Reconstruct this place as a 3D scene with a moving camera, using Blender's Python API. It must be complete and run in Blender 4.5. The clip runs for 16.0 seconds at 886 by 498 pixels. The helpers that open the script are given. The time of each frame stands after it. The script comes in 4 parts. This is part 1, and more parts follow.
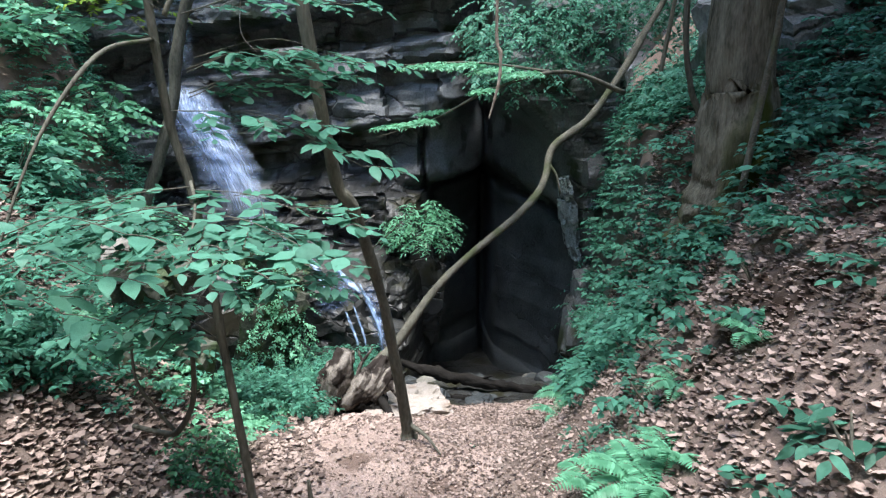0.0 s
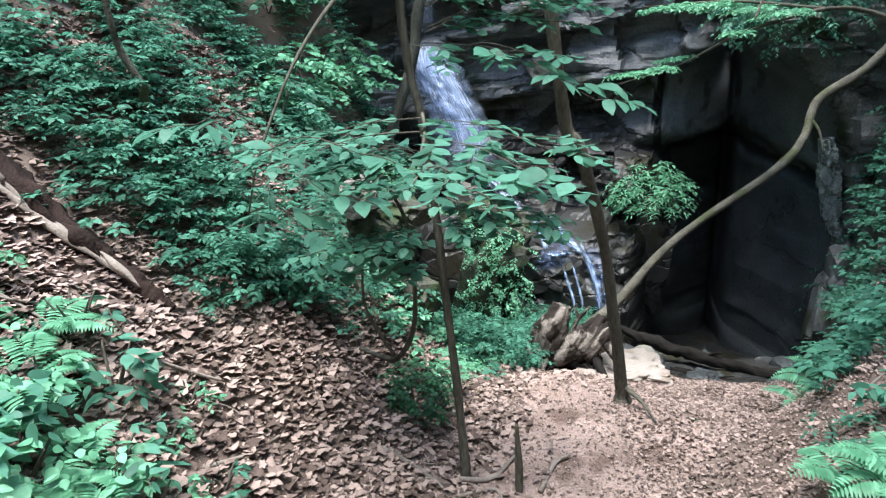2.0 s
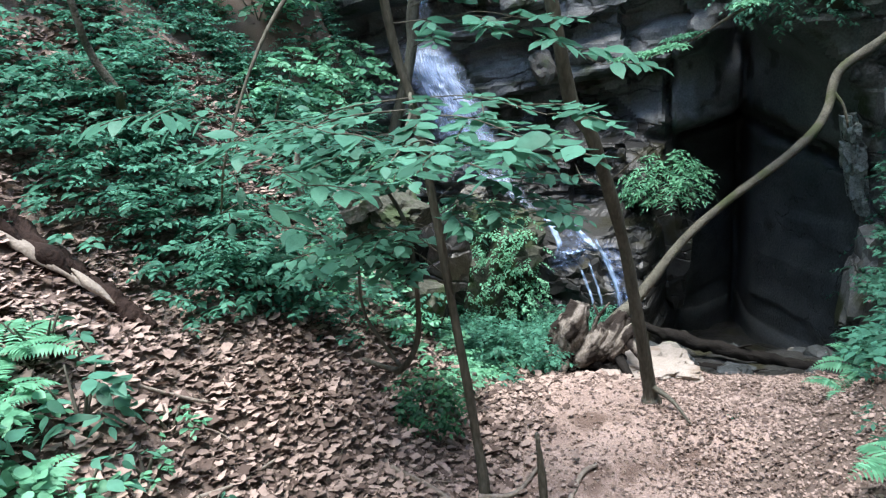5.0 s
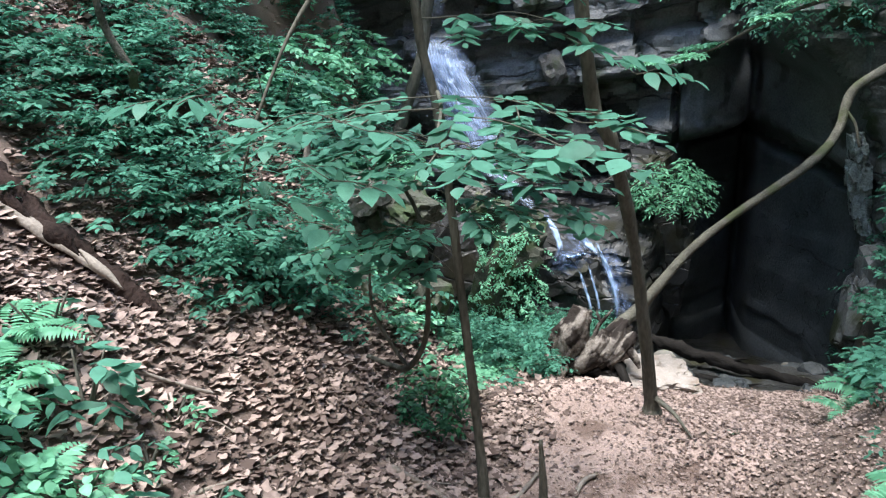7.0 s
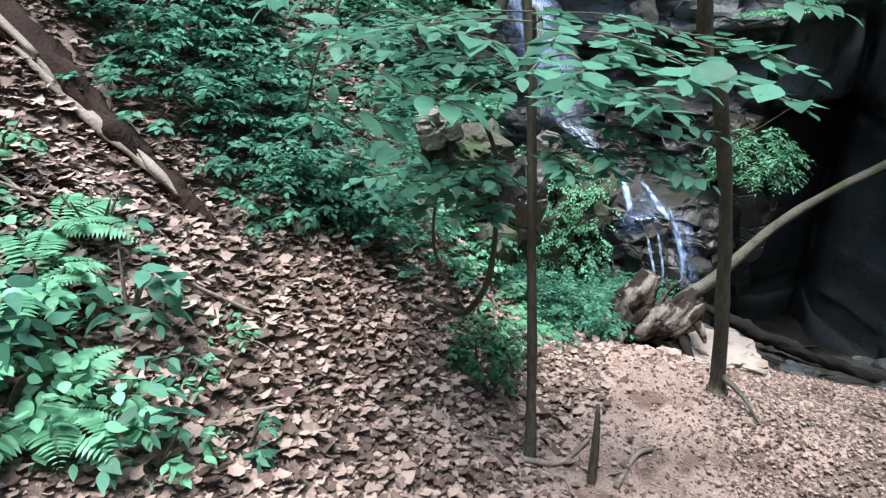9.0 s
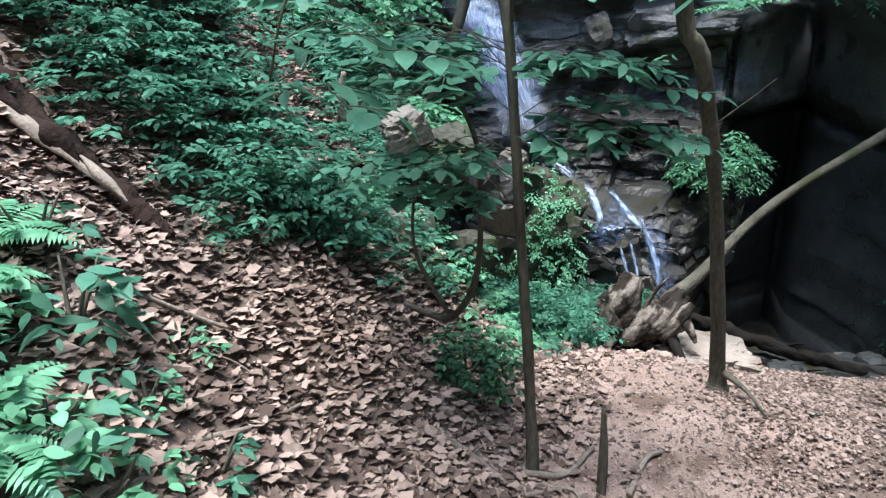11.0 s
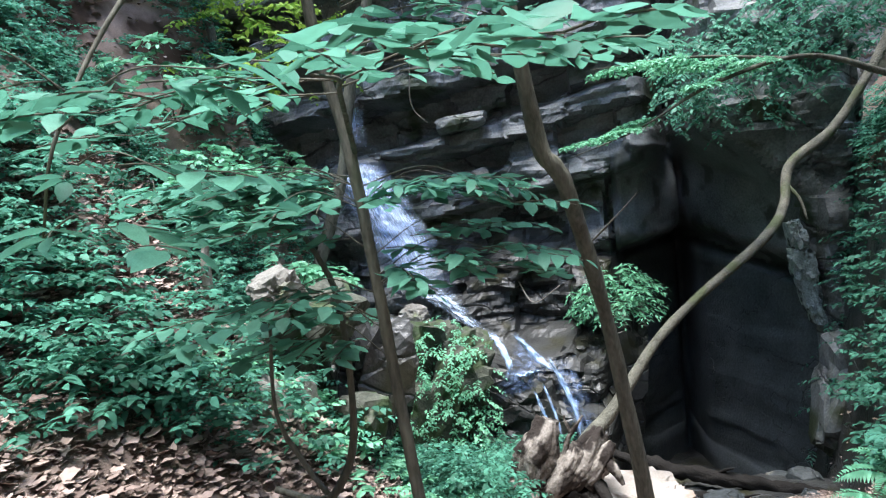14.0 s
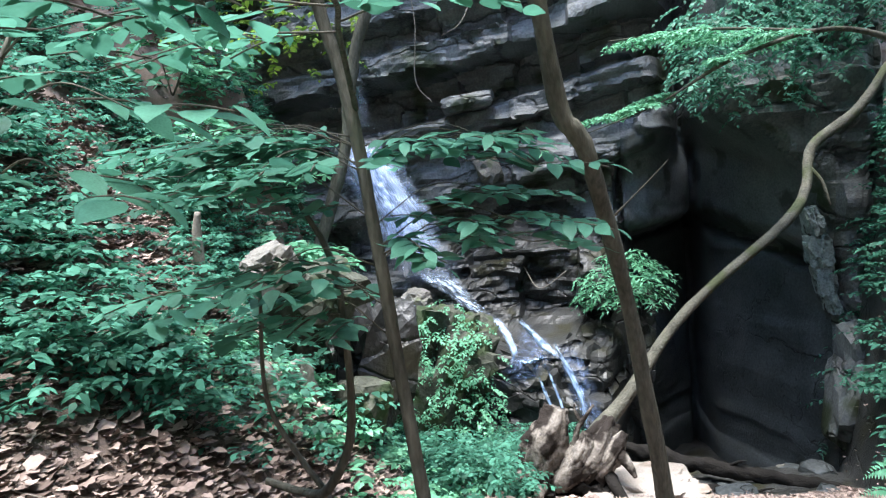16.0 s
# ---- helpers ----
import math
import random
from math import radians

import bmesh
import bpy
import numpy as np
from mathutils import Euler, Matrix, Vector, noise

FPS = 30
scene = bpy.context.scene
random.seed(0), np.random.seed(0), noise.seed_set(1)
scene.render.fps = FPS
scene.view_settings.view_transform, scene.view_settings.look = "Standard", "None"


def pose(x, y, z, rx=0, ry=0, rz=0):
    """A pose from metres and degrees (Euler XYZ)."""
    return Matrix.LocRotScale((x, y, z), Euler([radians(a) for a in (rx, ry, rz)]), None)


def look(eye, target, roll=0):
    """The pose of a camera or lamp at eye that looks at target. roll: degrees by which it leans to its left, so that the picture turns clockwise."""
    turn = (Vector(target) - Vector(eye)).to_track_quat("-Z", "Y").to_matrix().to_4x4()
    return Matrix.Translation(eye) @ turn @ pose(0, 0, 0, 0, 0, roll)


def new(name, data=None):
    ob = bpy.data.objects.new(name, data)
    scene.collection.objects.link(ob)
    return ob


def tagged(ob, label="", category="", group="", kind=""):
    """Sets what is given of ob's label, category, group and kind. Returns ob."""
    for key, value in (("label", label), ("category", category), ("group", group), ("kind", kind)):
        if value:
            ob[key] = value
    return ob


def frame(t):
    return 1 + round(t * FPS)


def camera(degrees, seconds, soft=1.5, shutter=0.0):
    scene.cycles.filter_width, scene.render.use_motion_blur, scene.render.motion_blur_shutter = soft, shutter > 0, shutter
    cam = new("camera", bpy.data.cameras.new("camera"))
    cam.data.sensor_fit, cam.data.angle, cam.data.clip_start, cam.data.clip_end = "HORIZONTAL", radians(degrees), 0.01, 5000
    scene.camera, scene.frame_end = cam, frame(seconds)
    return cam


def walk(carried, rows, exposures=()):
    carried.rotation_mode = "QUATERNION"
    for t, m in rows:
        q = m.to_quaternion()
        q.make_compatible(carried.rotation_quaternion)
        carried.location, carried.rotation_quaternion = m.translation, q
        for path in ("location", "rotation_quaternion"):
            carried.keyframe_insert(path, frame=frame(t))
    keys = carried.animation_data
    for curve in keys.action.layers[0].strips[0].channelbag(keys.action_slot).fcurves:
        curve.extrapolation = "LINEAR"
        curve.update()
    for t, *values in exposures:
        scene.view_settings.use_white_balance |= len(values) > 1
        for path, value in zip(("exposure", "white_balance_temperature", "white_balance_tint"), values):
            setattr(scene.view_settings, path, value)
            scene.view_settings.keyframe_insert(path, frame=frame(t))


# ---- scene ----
cam = camera(67.7, 16.0, soft=1.25)
PATH = [
    (0, (0.000, 0.000, 1.600), (-0.000, 1.941, 1.116), -0.00),
    (0.5, (-0.042, 0.094, 1.452), (-0.088, 2.036, 0.977), 0.21),
    (1, (-0.023, 0.116, 1.464), (-0.225, 2.040, 0.959), 0.17),
    (1.5, (0.027, 0.126, 1.458), (-0.396, 2.005, 0.920), -0.19),
    (2, (-0.027, 0.107, 1.416), (-0.673, 1.910, 0.841), -1.34),
    (2.5, (-0.067, 0.090, 1.419), (-0.891, 1.814, 0.829), -2.63),
    (3, (-0.093, 0.160, 1.370), (-0.960, 1.873, 0.810), -3.90),
    (3.5, (-0.188, 0.267, 1.358), (-1.000, 2.005, 0.791), -3.98),
    (4, (-0.162, 0.336, 1.211), (-0.949, 2.090, 0.658), -4.53),
    (4.5, (-0.078, 0.408, 1.225), (-0.811, 2.189, 0.685), -5.22),
    (4.7, (-0.062, 0.434, 1.225), (-0.768, 2.225, 0.684), -5.47),
    (6.8, (-0.210, 0.492, 1.282), (-0.865, 2.296, 0.717), -2.12),
    (7, (-0.210, 0.469, 1.260), (-0.879, 2.267, 0.695), -1.65),
    (7.5, (-0.217, 0.471, 1.270), (-0.915, 2.246, 0.668), 0.54),
    (8, (-0.196, 0.526, 1.257), (-0.931, 2.269, 0.607), 2.13),
    (8.5, (-0.303, 0.617, 1.194), (-1.111, 2.302, 0.481), 3.13),
    (10.8, (-0.485, 0.818, 0.828), (-1.210, 2.566, 0.182), 0.63),
    (11, (-0.548, 0.837, 0.819), (-1.270, 2.600, 0.210), 0.31),
    (11.5, (-0.645, 0.859, 0.824), (-1.356, 2.669, 0.358), -1.76),
    (12, (-0.606, 0.923, 0.777), (-1.274, 2.784, 0.476), -3.78),
    (12.5, (-0.434, 1.022, 0.737), (-1.006, 2.932, 0.570), -4.69),
    (13, (-0.403, 1.093, 0.687), (-0.943, 3.013, 0.539), -4.90),
    (13.5, (-0.482, 1.148, 0.668), (-1.007, 3.072, 0.526), -5.16),
    (14, (-0.444, 1.258, 0.636), (-0.937, 3.192, 0.505), -5.28),
    (14.5, (-0.460, 1.330, 0.586), (-0.935, 3.269, 0.471), -5.22),
    (15, (-0.553, 1.457, 0.596), (-1.057, 3.390, 0.492), -4.68),
    (15.5, (-0.641, 1.499, 0.596), (-1.178, 3.421, 0.463), -4.28),
    (16, (-0.552, 1.536, 0.548), (-1.054, 3.464, 0.379), -4.56),
]
walk(cam, [(t, look(eye, target, roll)) for t, eye, target, roll in PATH], [(0, 2.6, 6350, 10), (3, 2.5, 6350, 10), (8.7, 2.42, 6350, 10), (11, 2.35, 6300, 10), (12.5, 2.78, 6250, 10), (16, 2.93, 6250, 10)])
# ---------------------------------------------------------------- world, sun, exposure
world = bpy.data.worlds.new("sky")
scene.world = world
world.use_nodes = True
wn = world.node_tree.nodes
sky = wn.new("ShaderNodeTexSky")
sky.sky_type, sky.sun_disc = "NISHITA", False
sky.sun_elevation, sky.sun_rotation = radians(80), radians(156)
wn["Background"].inputs["Strength"].default_value = 0.15
world.node_tree.links.new(sky.outputs[0], wn["Background"].inputs["Color"])
sun = new("sun", bpy.data.lights.new("sun", "SUN"))
sun.data.energy, sun.data.angle, sun.data.color = 1.8, radians(32), (1.0, 0.96, 0.9)
sun.matrix_world = look((0, 0, 30), (2.0, 4.6, 0))


# ---------------------------------------------------------------- materials
def material(name, low, high, rough=0.8, scale=6.0, fine=60.0, bump=0.25, spec=0.3, spots=None, spot_scale=2.0,
             spot_at=0.6, per_piece=0.0, translucent=0.0, stretch=(1, 1, 1), metal=0.0):
    """Two-scale noise colour between low and high, with an optional third colour in patches and relief."""
    m = bpy.data.materials.new(name)
    m.use_nodes = True
    n, l = m.node_tree.nodes, m.node_tree.links
    b = n["Principled BSDF"]
    tc = n.new("ShaderNodeTexCoord")
    mp = n.new("ShaderNodeMapping")
    mp.inputs["Scale"].default_value = stretch
    l.new(tc.outputs["Object"], mp.inputs["Vector"])
    a = n.new("ShaderNodeTexNoise")
    a.inputs["Scale"].default_value, a.inputs["Detail"].default_value = scale, 6
    c = n.new("ShaderNodeTexNoise")
    c.inputs["Scale"].default_value, c.inputs["Detail"].default_value = fine, 4
    for q in (a, c):
        l.new(mp.outputs[0], q.inputs["Vector"])
    mix = n.new("ShaderNodeMath")
    mix.operation = "MULTIPLY_ADD"
    mix.inputs[1].default_value = 0.45
    half = n.new("ShaderNodeMath")
    half.operation = "MULTIPLY"
    half.inputs[1].default_value = 0.55
    l.new(a.outputs["Fac"], half.inputs[0])
    l.new(c.outputs["Fac"], mix.inputs[0])
    l.new(half.outputs[0], mix.inputs[2])
    fac = mix.outputs[0]
    if per_piece:
        g = n.new("ShaderNodeNewGeometry")
        pp = n.new("ShaderNodeMath")
        pp.operation = "MULTIPLY_ADD"
        pp.inputs[1].default_value = per_piece
        sh = n.new("ShaderNodeMath")
        sh.operation = "SUBTRACT"
        sh.inputs[1].default_value = per_piece / 2
        l.new(g.outputs["Random Per Island"], pp.inputs[0])
        l.new(fac, sh.inputs[0])
        l.new(sh.outputs[0], pp.inputs[2])
        fac = pp.outputs[0]
    r = n.new("ShaderNodeValToRGB")
    r.color_ramp.elements[0].position, r.color_ramp.elements[1].position = 0.3, 0.72
    r.color_ramp.elements[0].color, r.color_ramp.elements[1].color = (*low, 1), (*high, 1)
    l.new(fac, r.inputs[0])
    colour = r.outputs[0]
    if spots:
        s = n.new("ShaderNodeTexNoise")
        s.inputs["Scale"].default_value, s.inputs["Detail"].default_value = spot_scale, 5
        l.new(mp.outputs[0], s.inputs["Vector"])
        sr = n.new("ShaderNodeValToRGB")
        sr.color_ramp.elements[0].position, sr.color_ramp.elements[1].position = spot_at, spot_at + 0.08
        l.new(s.outputs["Fac"], sr.inputs[0])
        sm = n.new("ShaderNodeMix")
        sm.data_type = "RGBA"
        sm.inputs["B"].default_value = (*spots, 1)
        l.new(sr.outputs[0], sm.inputs["Factor"])
        l.new(colour, sm.inputs["A"])
        colour = sm.outputs["Result"]
    l.new(colour, b.inputs["Base Color"])
    b.inputs["Roughness"].default_value = rough
    b.inputs["Metallic"].default_value = metal
    b.inputs["Specular IOR Level"].default_value = spec
    if bump:
        bp = n.new("ShaderNodeBump")
        bp.inputs["Strength"].default_value, bp.inputs["Distance"].default_value = bump, 0.03
        l.new(mix.outputs[0], bp.inputs["Height"])
        l.new(bp.outputs[0], b.inputs["Normal"])
    if translucent:
        t = n.new("ShaderNodeBsdfTranslucent")
        ms = n.new("ShaderNodeMixShader")
        ms.inputs[0].default_value = translucent
        l.new(colour, t.inputs["Color"])
        l.new(b.outputs[0], ms.inputs[1])
        l.new(t.outputs[0], ms.inputs[2])
        l.new(ms.outputs[0], n["Material Output"].inputs["Surface"])
    return m


M_SOIL = material("forest_soil", (0.08, 0.062, 0.052), (0.23, 0.18, 0.153), 0.95, 2.2, 90, 0.5, 0.1, spots=(0.035, 0.024, 0.018), spot_scale=0.8, spot_at=0.58)
M_PATH = material("trodden_path", (0.15, 0.108, 0.09), (0.5, 0.385, 0.335), 0.95, 2.5, 75, 1.0, 0.1, spots=(0.16, 0.115, 0.095), spot_scale=2.2, spot_at=0.58)
M_LITTER = material("dead_leaves", (0.09, 0.064, 0.053), (0.335, 0.258, 0.222), 0.8, 3.0, 40, 0.15, 0.3, per_piece=0.75)
def cracked(m, size, width, depth):
    """Adds fracture lines to a rock: thin dark gaps, sunk in the relief, longer along the bedding."""
    n, l = m.node_tree.nodes, m.node_tree.links
    b = n["Principled BSDF"]
    tc = n.new("ShaderNodeTexCoord")
    mp = n.new("ShaderNodeMapping")
    mp.inputs["Scale"].default_value = (size * 0.55, size * 0.55, size * 1.5)
    mp.inputs["Rotation"].default_value = (0, radians(-6), 0)
    warp = n.new("ShaderNodeTexNoise")
    warp.inputs["Scale"].default_value, warp.inputs["Detail"].default_value = 2.5, 4
    add = n.new("ShaderNodeVectorMath")
    add.operation = "MULTIPLY_ADD"
    add.inputs[1].default_value = (0.35, 0.35, 0.35)
    v = n.new("ShaderNodeTexVoronoi")
    v.feature = "DISTANCE_TO_EDGE"
    v.inputs["Scale"].default_value = 1.0
    r = n.new("ShaderNodeValToRGB")
    r.color_ramp.elements[0].position, r.color_ramp.elements[1].position = 0.0, width
    r.color_ramp.elements[0].color = (0.4, 0.4, 0.4, 1)
    l.new(tc.outputs["Object"], mp.inputs[0])
    l.new(tc.outputs["Object"], warp.inputs["Vector"])
    l.new(warp.outputs["Color"], add.inputs[0])
    l.new(mp.outputs[0], add.inputs[2])
    l.new(add.outputs[0], v.inputs["Vector"])
    l.new(v.outputs["Distance"], r.inputs[0])
    mul = n.new("ShaderNodeMix")
    mul.data_type, mul.blend_type = "RGBA", "MULTIPLY"
    mul.inputs["Factor"].default_value = 1.0
    old = b.inputs["Base Color"].links[0].from_socket
    l.new(old, mul.inputs["A"])
    l.new(r.outputs[0], mul.inputs["B"])
    l.new(mul.outputs["Result"], b.inputs["Base Color"])
    bp = n.new("ShaderNodeBump")
    bp.inputs["Strength"].default_value, bp.inputs["Distance"].default_value = 0.9, depth
    l.new(r.outputs[0], bp.inputs["Height"])
    l.new(b.inputs["Normal"].links[0].from_socket, bp.inputs["Normal"])
    l.new(bp.outputs[0], b.inputs["Normal"])
    return m


M_ROCK = material("wet_sandstone", (0.05, 0.056, 0.058), (0.25, 0.263, 0.265), 0.5, 1.3, 26, 0.8, 0.4, spots=(0.04, 0.052, 0.028), spot_scale=0.9, spot_at=0.55)
cracked(M_ROCK, 0.85, 0.035, 0.05)
# Darker copy of the wet sandstone: the cave's shade put into its colour.
M_CAVE = cracked(material("wet_shaded_cave_rock", (0.02, 0.024, 0.025), (0.098, 0.11, 0.114), 0.55, 1.6, 24, 0.8, 0.3), 0.35, 0.008, 0.03)
# Wet crag colour; on the ravine floor and in a hollow it paints shade.
M_FOOT = cracked(material("brown_black_wet_and_shaded_rock", (0.012, 0.013, 0.013), (0.07, 0.072, 0.07), 0.4, 2.2, 26, 1.0, 0.4, spots=(0.03, 0.03, 0.018), spot_scale=1.7, spot_at=0.55), 1.2, 0.03, 0.04)
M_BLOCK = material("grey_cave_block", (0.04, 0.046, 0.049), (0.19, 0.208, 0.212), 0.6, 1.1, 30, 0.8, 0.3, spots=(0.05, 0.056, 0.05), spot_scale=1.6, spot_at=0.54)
M_PALE_ROCK = material("pale_rock", (0.07, 0.069, 0.06), (0.27, 0.258, 0.232), 0.85, 3.0, 45, 0.7, 0.2, spots=(0.12, 0.14, 0.08), spot_scale=2.5, spot_at=0.6)
M_SLAB = material("dusty_slab", (0.2, 0.175, 0.153), (0.42, 0.38, 0.34), 0.9, 4.0, 60, 1.0, 0.2, spots=(0.25, 0.2, 0.16), spot_scale=3.0, spot_at=0.62)
M_BARK = material("grey_brown_bark", (0.035, 0.036, 0.029), (0.155, 0.152, 0.122), 0.9, 6, 50, 0.9, 0.15, spots=(0.07, 0.085, 0.05), spot_scale=3, spot_at=0.62, stretch=(1, 1, 0.3))
M_POLE = material("weathered_trunk", (0.038, 0.038, 0.03), (0.17, 0.165, 0.132), 0.88, 6, 60, 1.0, 0.15, spots=(0.07, 0.08, 0.045), spot_scale=2.4, spot_at=0.53)
M_MOSS = material("mossy_bark", (0.022, 0.022, 0.015), (0.21, 0.2, 0.155), 0.95, 9, 60, 1.0, 0.1, spots=(0.045, 0.055, 0.014), spot_scale=1.2, spot_at=0.52, stretch=(1, 1, 0.2))
# Dark spots paint the shade in holes and crevices.
M_ROOT = material("root_wood", (0.06, 0.052, 0.044), (0.36, 0.325, 0.285), 0.85, 5, 45, 0.8, 0.2, spots=(0.024, 0.019, 0.016), spot_scale=4.5, spot_at=0.47)
M_LEAF = material("green_leaves", (0.045, 0.14, 0.093), (0.108, 0.305, 0.215), 0.5, 2.0, 30, 0.0, 0.25, per_piece=0.6, translucent=0.45)
# Darker copy of the green leaves: the banks' shade put into colour.
M_MID = material("green_leaves_shaded", (0.034, 0.115, 0.075), (0.098, 0.3, 0.207), 0.55, 2.0, 30, 0.0, 0.2, per_piece=0.7, translucent=0.45)
# Fern green; elsewhere a brighter leaf copy that stands for light.
M_FERN = material("fern_and_brightened_leaves", (0.075, 0.235, 0.13), (0.2, 0.5, 0.31), 0.45, 2.0, 30, 0.0, 0.3, per_piece=0.4, translucent=0.35)
# Yellow copy of the leaves, with sunlight put into the colour.
M_YELLOW = material("leaves_tinted_as_sunlit", (0.09, 0.2, 0.03), (0.3, 0.45, 0.08), 0.55, 2.0, 30, 0.0, 0.3, per_piece=0.5, translucent=0.4)
M_MOSSROCK = material("mossy_rock", (0.022, 0.026, 0.019), (0.12, 0.125, 0.1), 0.9, 3.5, 30, 1.0, 0.2, spots=(0.045, 0.065, 0.032), spot_scale=3.2, spot_at=0.5)
M_LICHEN = material("lichened_rock", (0.1, 0.12, 0.12), (0.5, 0.57, 0.56), 0.85, 7, 40, 0.8, 0.2, spots=(0.05, 0.055, 0.055), spot_scale=5, spot_at=0.57)
M_DARKWOOD = material("rotten_log", (0.009, 0.007, 0.006), (0.042, 0.026, 0.021), 0.9, 4, 50, 0.9, 0.15, stretch=(1, 1, 1))
# Near-black: wet wood plus the shade where it lies, in one colour.
M_SHADED_WOOD = material("wet_and_shaded_black_wood", (0.006, 0.0055, 0.005), (0.024, 0.022, 0.02), 0.9, 4, 50, 0.8, 0.1)
M_BARE = material("bare_wood", (0.14, 0.12, 0.1), (0.34, 0.305, 0.26), 0.8, 5, 60, 0.5, 0.2)

# ---------------------------------------------------------------- helpers for shapes
RNG = np.random.default_rng(7)


def mesh_object(name, verts, faces, mat, parent=None, label="", smooth=True):
    me = bpy.data.meshes.new(name)
    me.from_pydata([tuple(v) for v in verts], [], [tuple(f) for f in faces])
    if smooth:
        me.polygons.foreach_set("use_smooth", [True] * len(me.polygons))
    me.materials.append(mat)
    me.update()
    ob = new(name, me)
    ob.parent = parent
    if label:
        tagged(ob, label)
    return ob


def thing(name, label, category, at=(0, 0, 0), group="", kind=""):
    ob = new(name)
    ob.location = at
    ob.empty_display_size = 0.1
    return tagged(ob, label, category, group, kind)


def curve_points(pts, n):
    """Catmull-Rom through pts, n points, each (x, y, z, radius)."""
    p = np.array(pts, float)
    p = np.vstack([2 * p[0] - p[1], p, 2 * p[-1] - p[-2]])
    out = []
    for s in np.linspace(0, len(pts) - 1 - 1e-6, n):
        i, f = int(s), s % 1.0
        a, b, c, d = p[i:i + 4]
        out.append(0.5 * (2 * b + (c - a) * f + (2 * a - 5 * b + 4 * c - d) * f ** 2 + (3 * b - a - 3 * c + d) * f ** 3))
    return np.array(out)


def tube_data(pts, n=24, segs=10, knobs=0.1, seed=0.0, knob_scale=3.0, furrow=0.12):
    """A limb along a curve with knobbly girth and closed ends."""
    c = curve_points(pts, n)
    vs, fs = [], []
    for i in range(n):
        d = Vector(c[min(i + 1, n - 1), :3] - c[max(i - 1, 0), :3]).normalized()
        a = d.orthogonal().normalized() if i == 0 else (a - d * a.dot(d)).normalized()
        b = d.cross(a)
        for k in range(segs):
            w = 2 * math.pi * k / segs
            q = a * math.cos(w) + b * math.sin(w)
            p = Vector(c[i, :3])
            g = 1 + knobs * 2 * noise.noise((p + q * 0.12) * knob_scale + Vector((seed, seed, 0)))
            g += furrow * noise.noise(Vector((math.cos(w) * 3 + seed, math.sin(w) * 3, i * 0.22))) + 0.5 * furrow * noise.noise(Vector((math.cos(w) * 7, math.sin(w) * 7 + seed, i * 0.5)))
            vs.append(p + q * max(c[i, 3], 0.002) * g)
    for i in range(n - 1):
        for k in range(segs):
            k2 = (k + 1) % segs
            fs.append((i * segs + k, i * segs + k2, (i + 1) * segs + k2, (i + 1) * segs + k))
    fs.append(tuple(range(segs))[::-1])
    fs.append(tuple(range((n - 1) * segs, n * segs)))
    return vs, fs


def tube(name, pts, mat, parent=None, label="", n=24, segs=10, knobs=0.1, seed=0.0, knob_scale=3.0, furrow=0.12):
    if parent is not None:
        pts = [(x - parent.location.x, y - parent.location.y, z - parent.location.z, r) for x, y, z, r in pts]
    vs, fs = tube_data(pts, n, segs, knobs, seed, knob_scale, furrow)
    return mesh_object(name, vs, fs, mat, parent, label)


def smooth_table(xs, zs, width):
    g = np.linspace(xs[0], xs[-1], 900)
    v = np.interp(g, xs, zs)
    k = max(3, int(width / (g[1] - g[0])))
    v = np.convolve(np.pad(v, k, mode="edge"), np.ones(2 * k + 1) / (2 * k + 1), "valid")
    return lambda q: np.interp(q, g, v)


# ---------------------------------------------------------------- ground
# Hill behind the start (y below -3) is unseen, added to block low skylight.
CENTRE = smooth_table([-40, -25, -9, -3, 0, 0.8, 1.6, 3, 4.2, 5.4, 6.3, 7, 9, 11, 13, 18, 60],
                      [22, 14, 5, 1.2, 0, -0.6, -1.0, -1.4, -1.6, -1.52, -1.87, -2.08, -2.95, -3.55, -4.6, -5.7, -6], 0.35)
RIGHT_AT = smooth_table([-9, 0, 2.2, 3.2, 4.5, 6, 8, 10, 12, 60], [0.6, 0.5, 0.2, 0.1, 0.4, 1.0, 1.7, 2.05, 2.35, 2.6], 0.4)
RIGHT_UP = smooth_table([-9, 0, 3, 6, 7, 8, 10, 12, 60], [0.6, 0.8, 1.0, 1.4, 2.2, 4.5, 7.0, 7.0, 5.0], 0.3)
LEFT_AT = smooth_table([-9, 0, 3, 4.2, 5.3, 6.2, 7, 10, 13, 60], [-0.9, -0.9, -1.1, -1.3, -1.6, -2.0, -2.55, -3.45, -5.0, -7], 0.4)
LEFT_UP = smooth_table([-9, 0, 3, 4.5, 6, 8, 10, 13, 60], [0.6, 0.62, 0.74, 0.92, 1.1, 1.6, 2.8, 3.6, 3.0], 0.4)


def rise(d, slope, soft, high, flat):
    """Bank that starts softly at d = 0, climbs at slope up to about the height high, and goes on at the slope flat."""
    d = np.maximum(d, 0.0)
    h = slope * d * d / (d + soft)
    return np.where(h < high, h, high + (h - high) * flat / slope)


def rough(x, y):
    return (0.05 * np.sin(x * 3.1 + y * 1.7) * np.sin(y * 2.3 - x * 0.8) + 0.03 * np.sin(x * 7.3 + 1.1) * np.sin(y * 6.1 + 0.4)
            + 0.012 * np.sin(x * 17 + y * 11) * np.sin(y * 19 - x * 7))


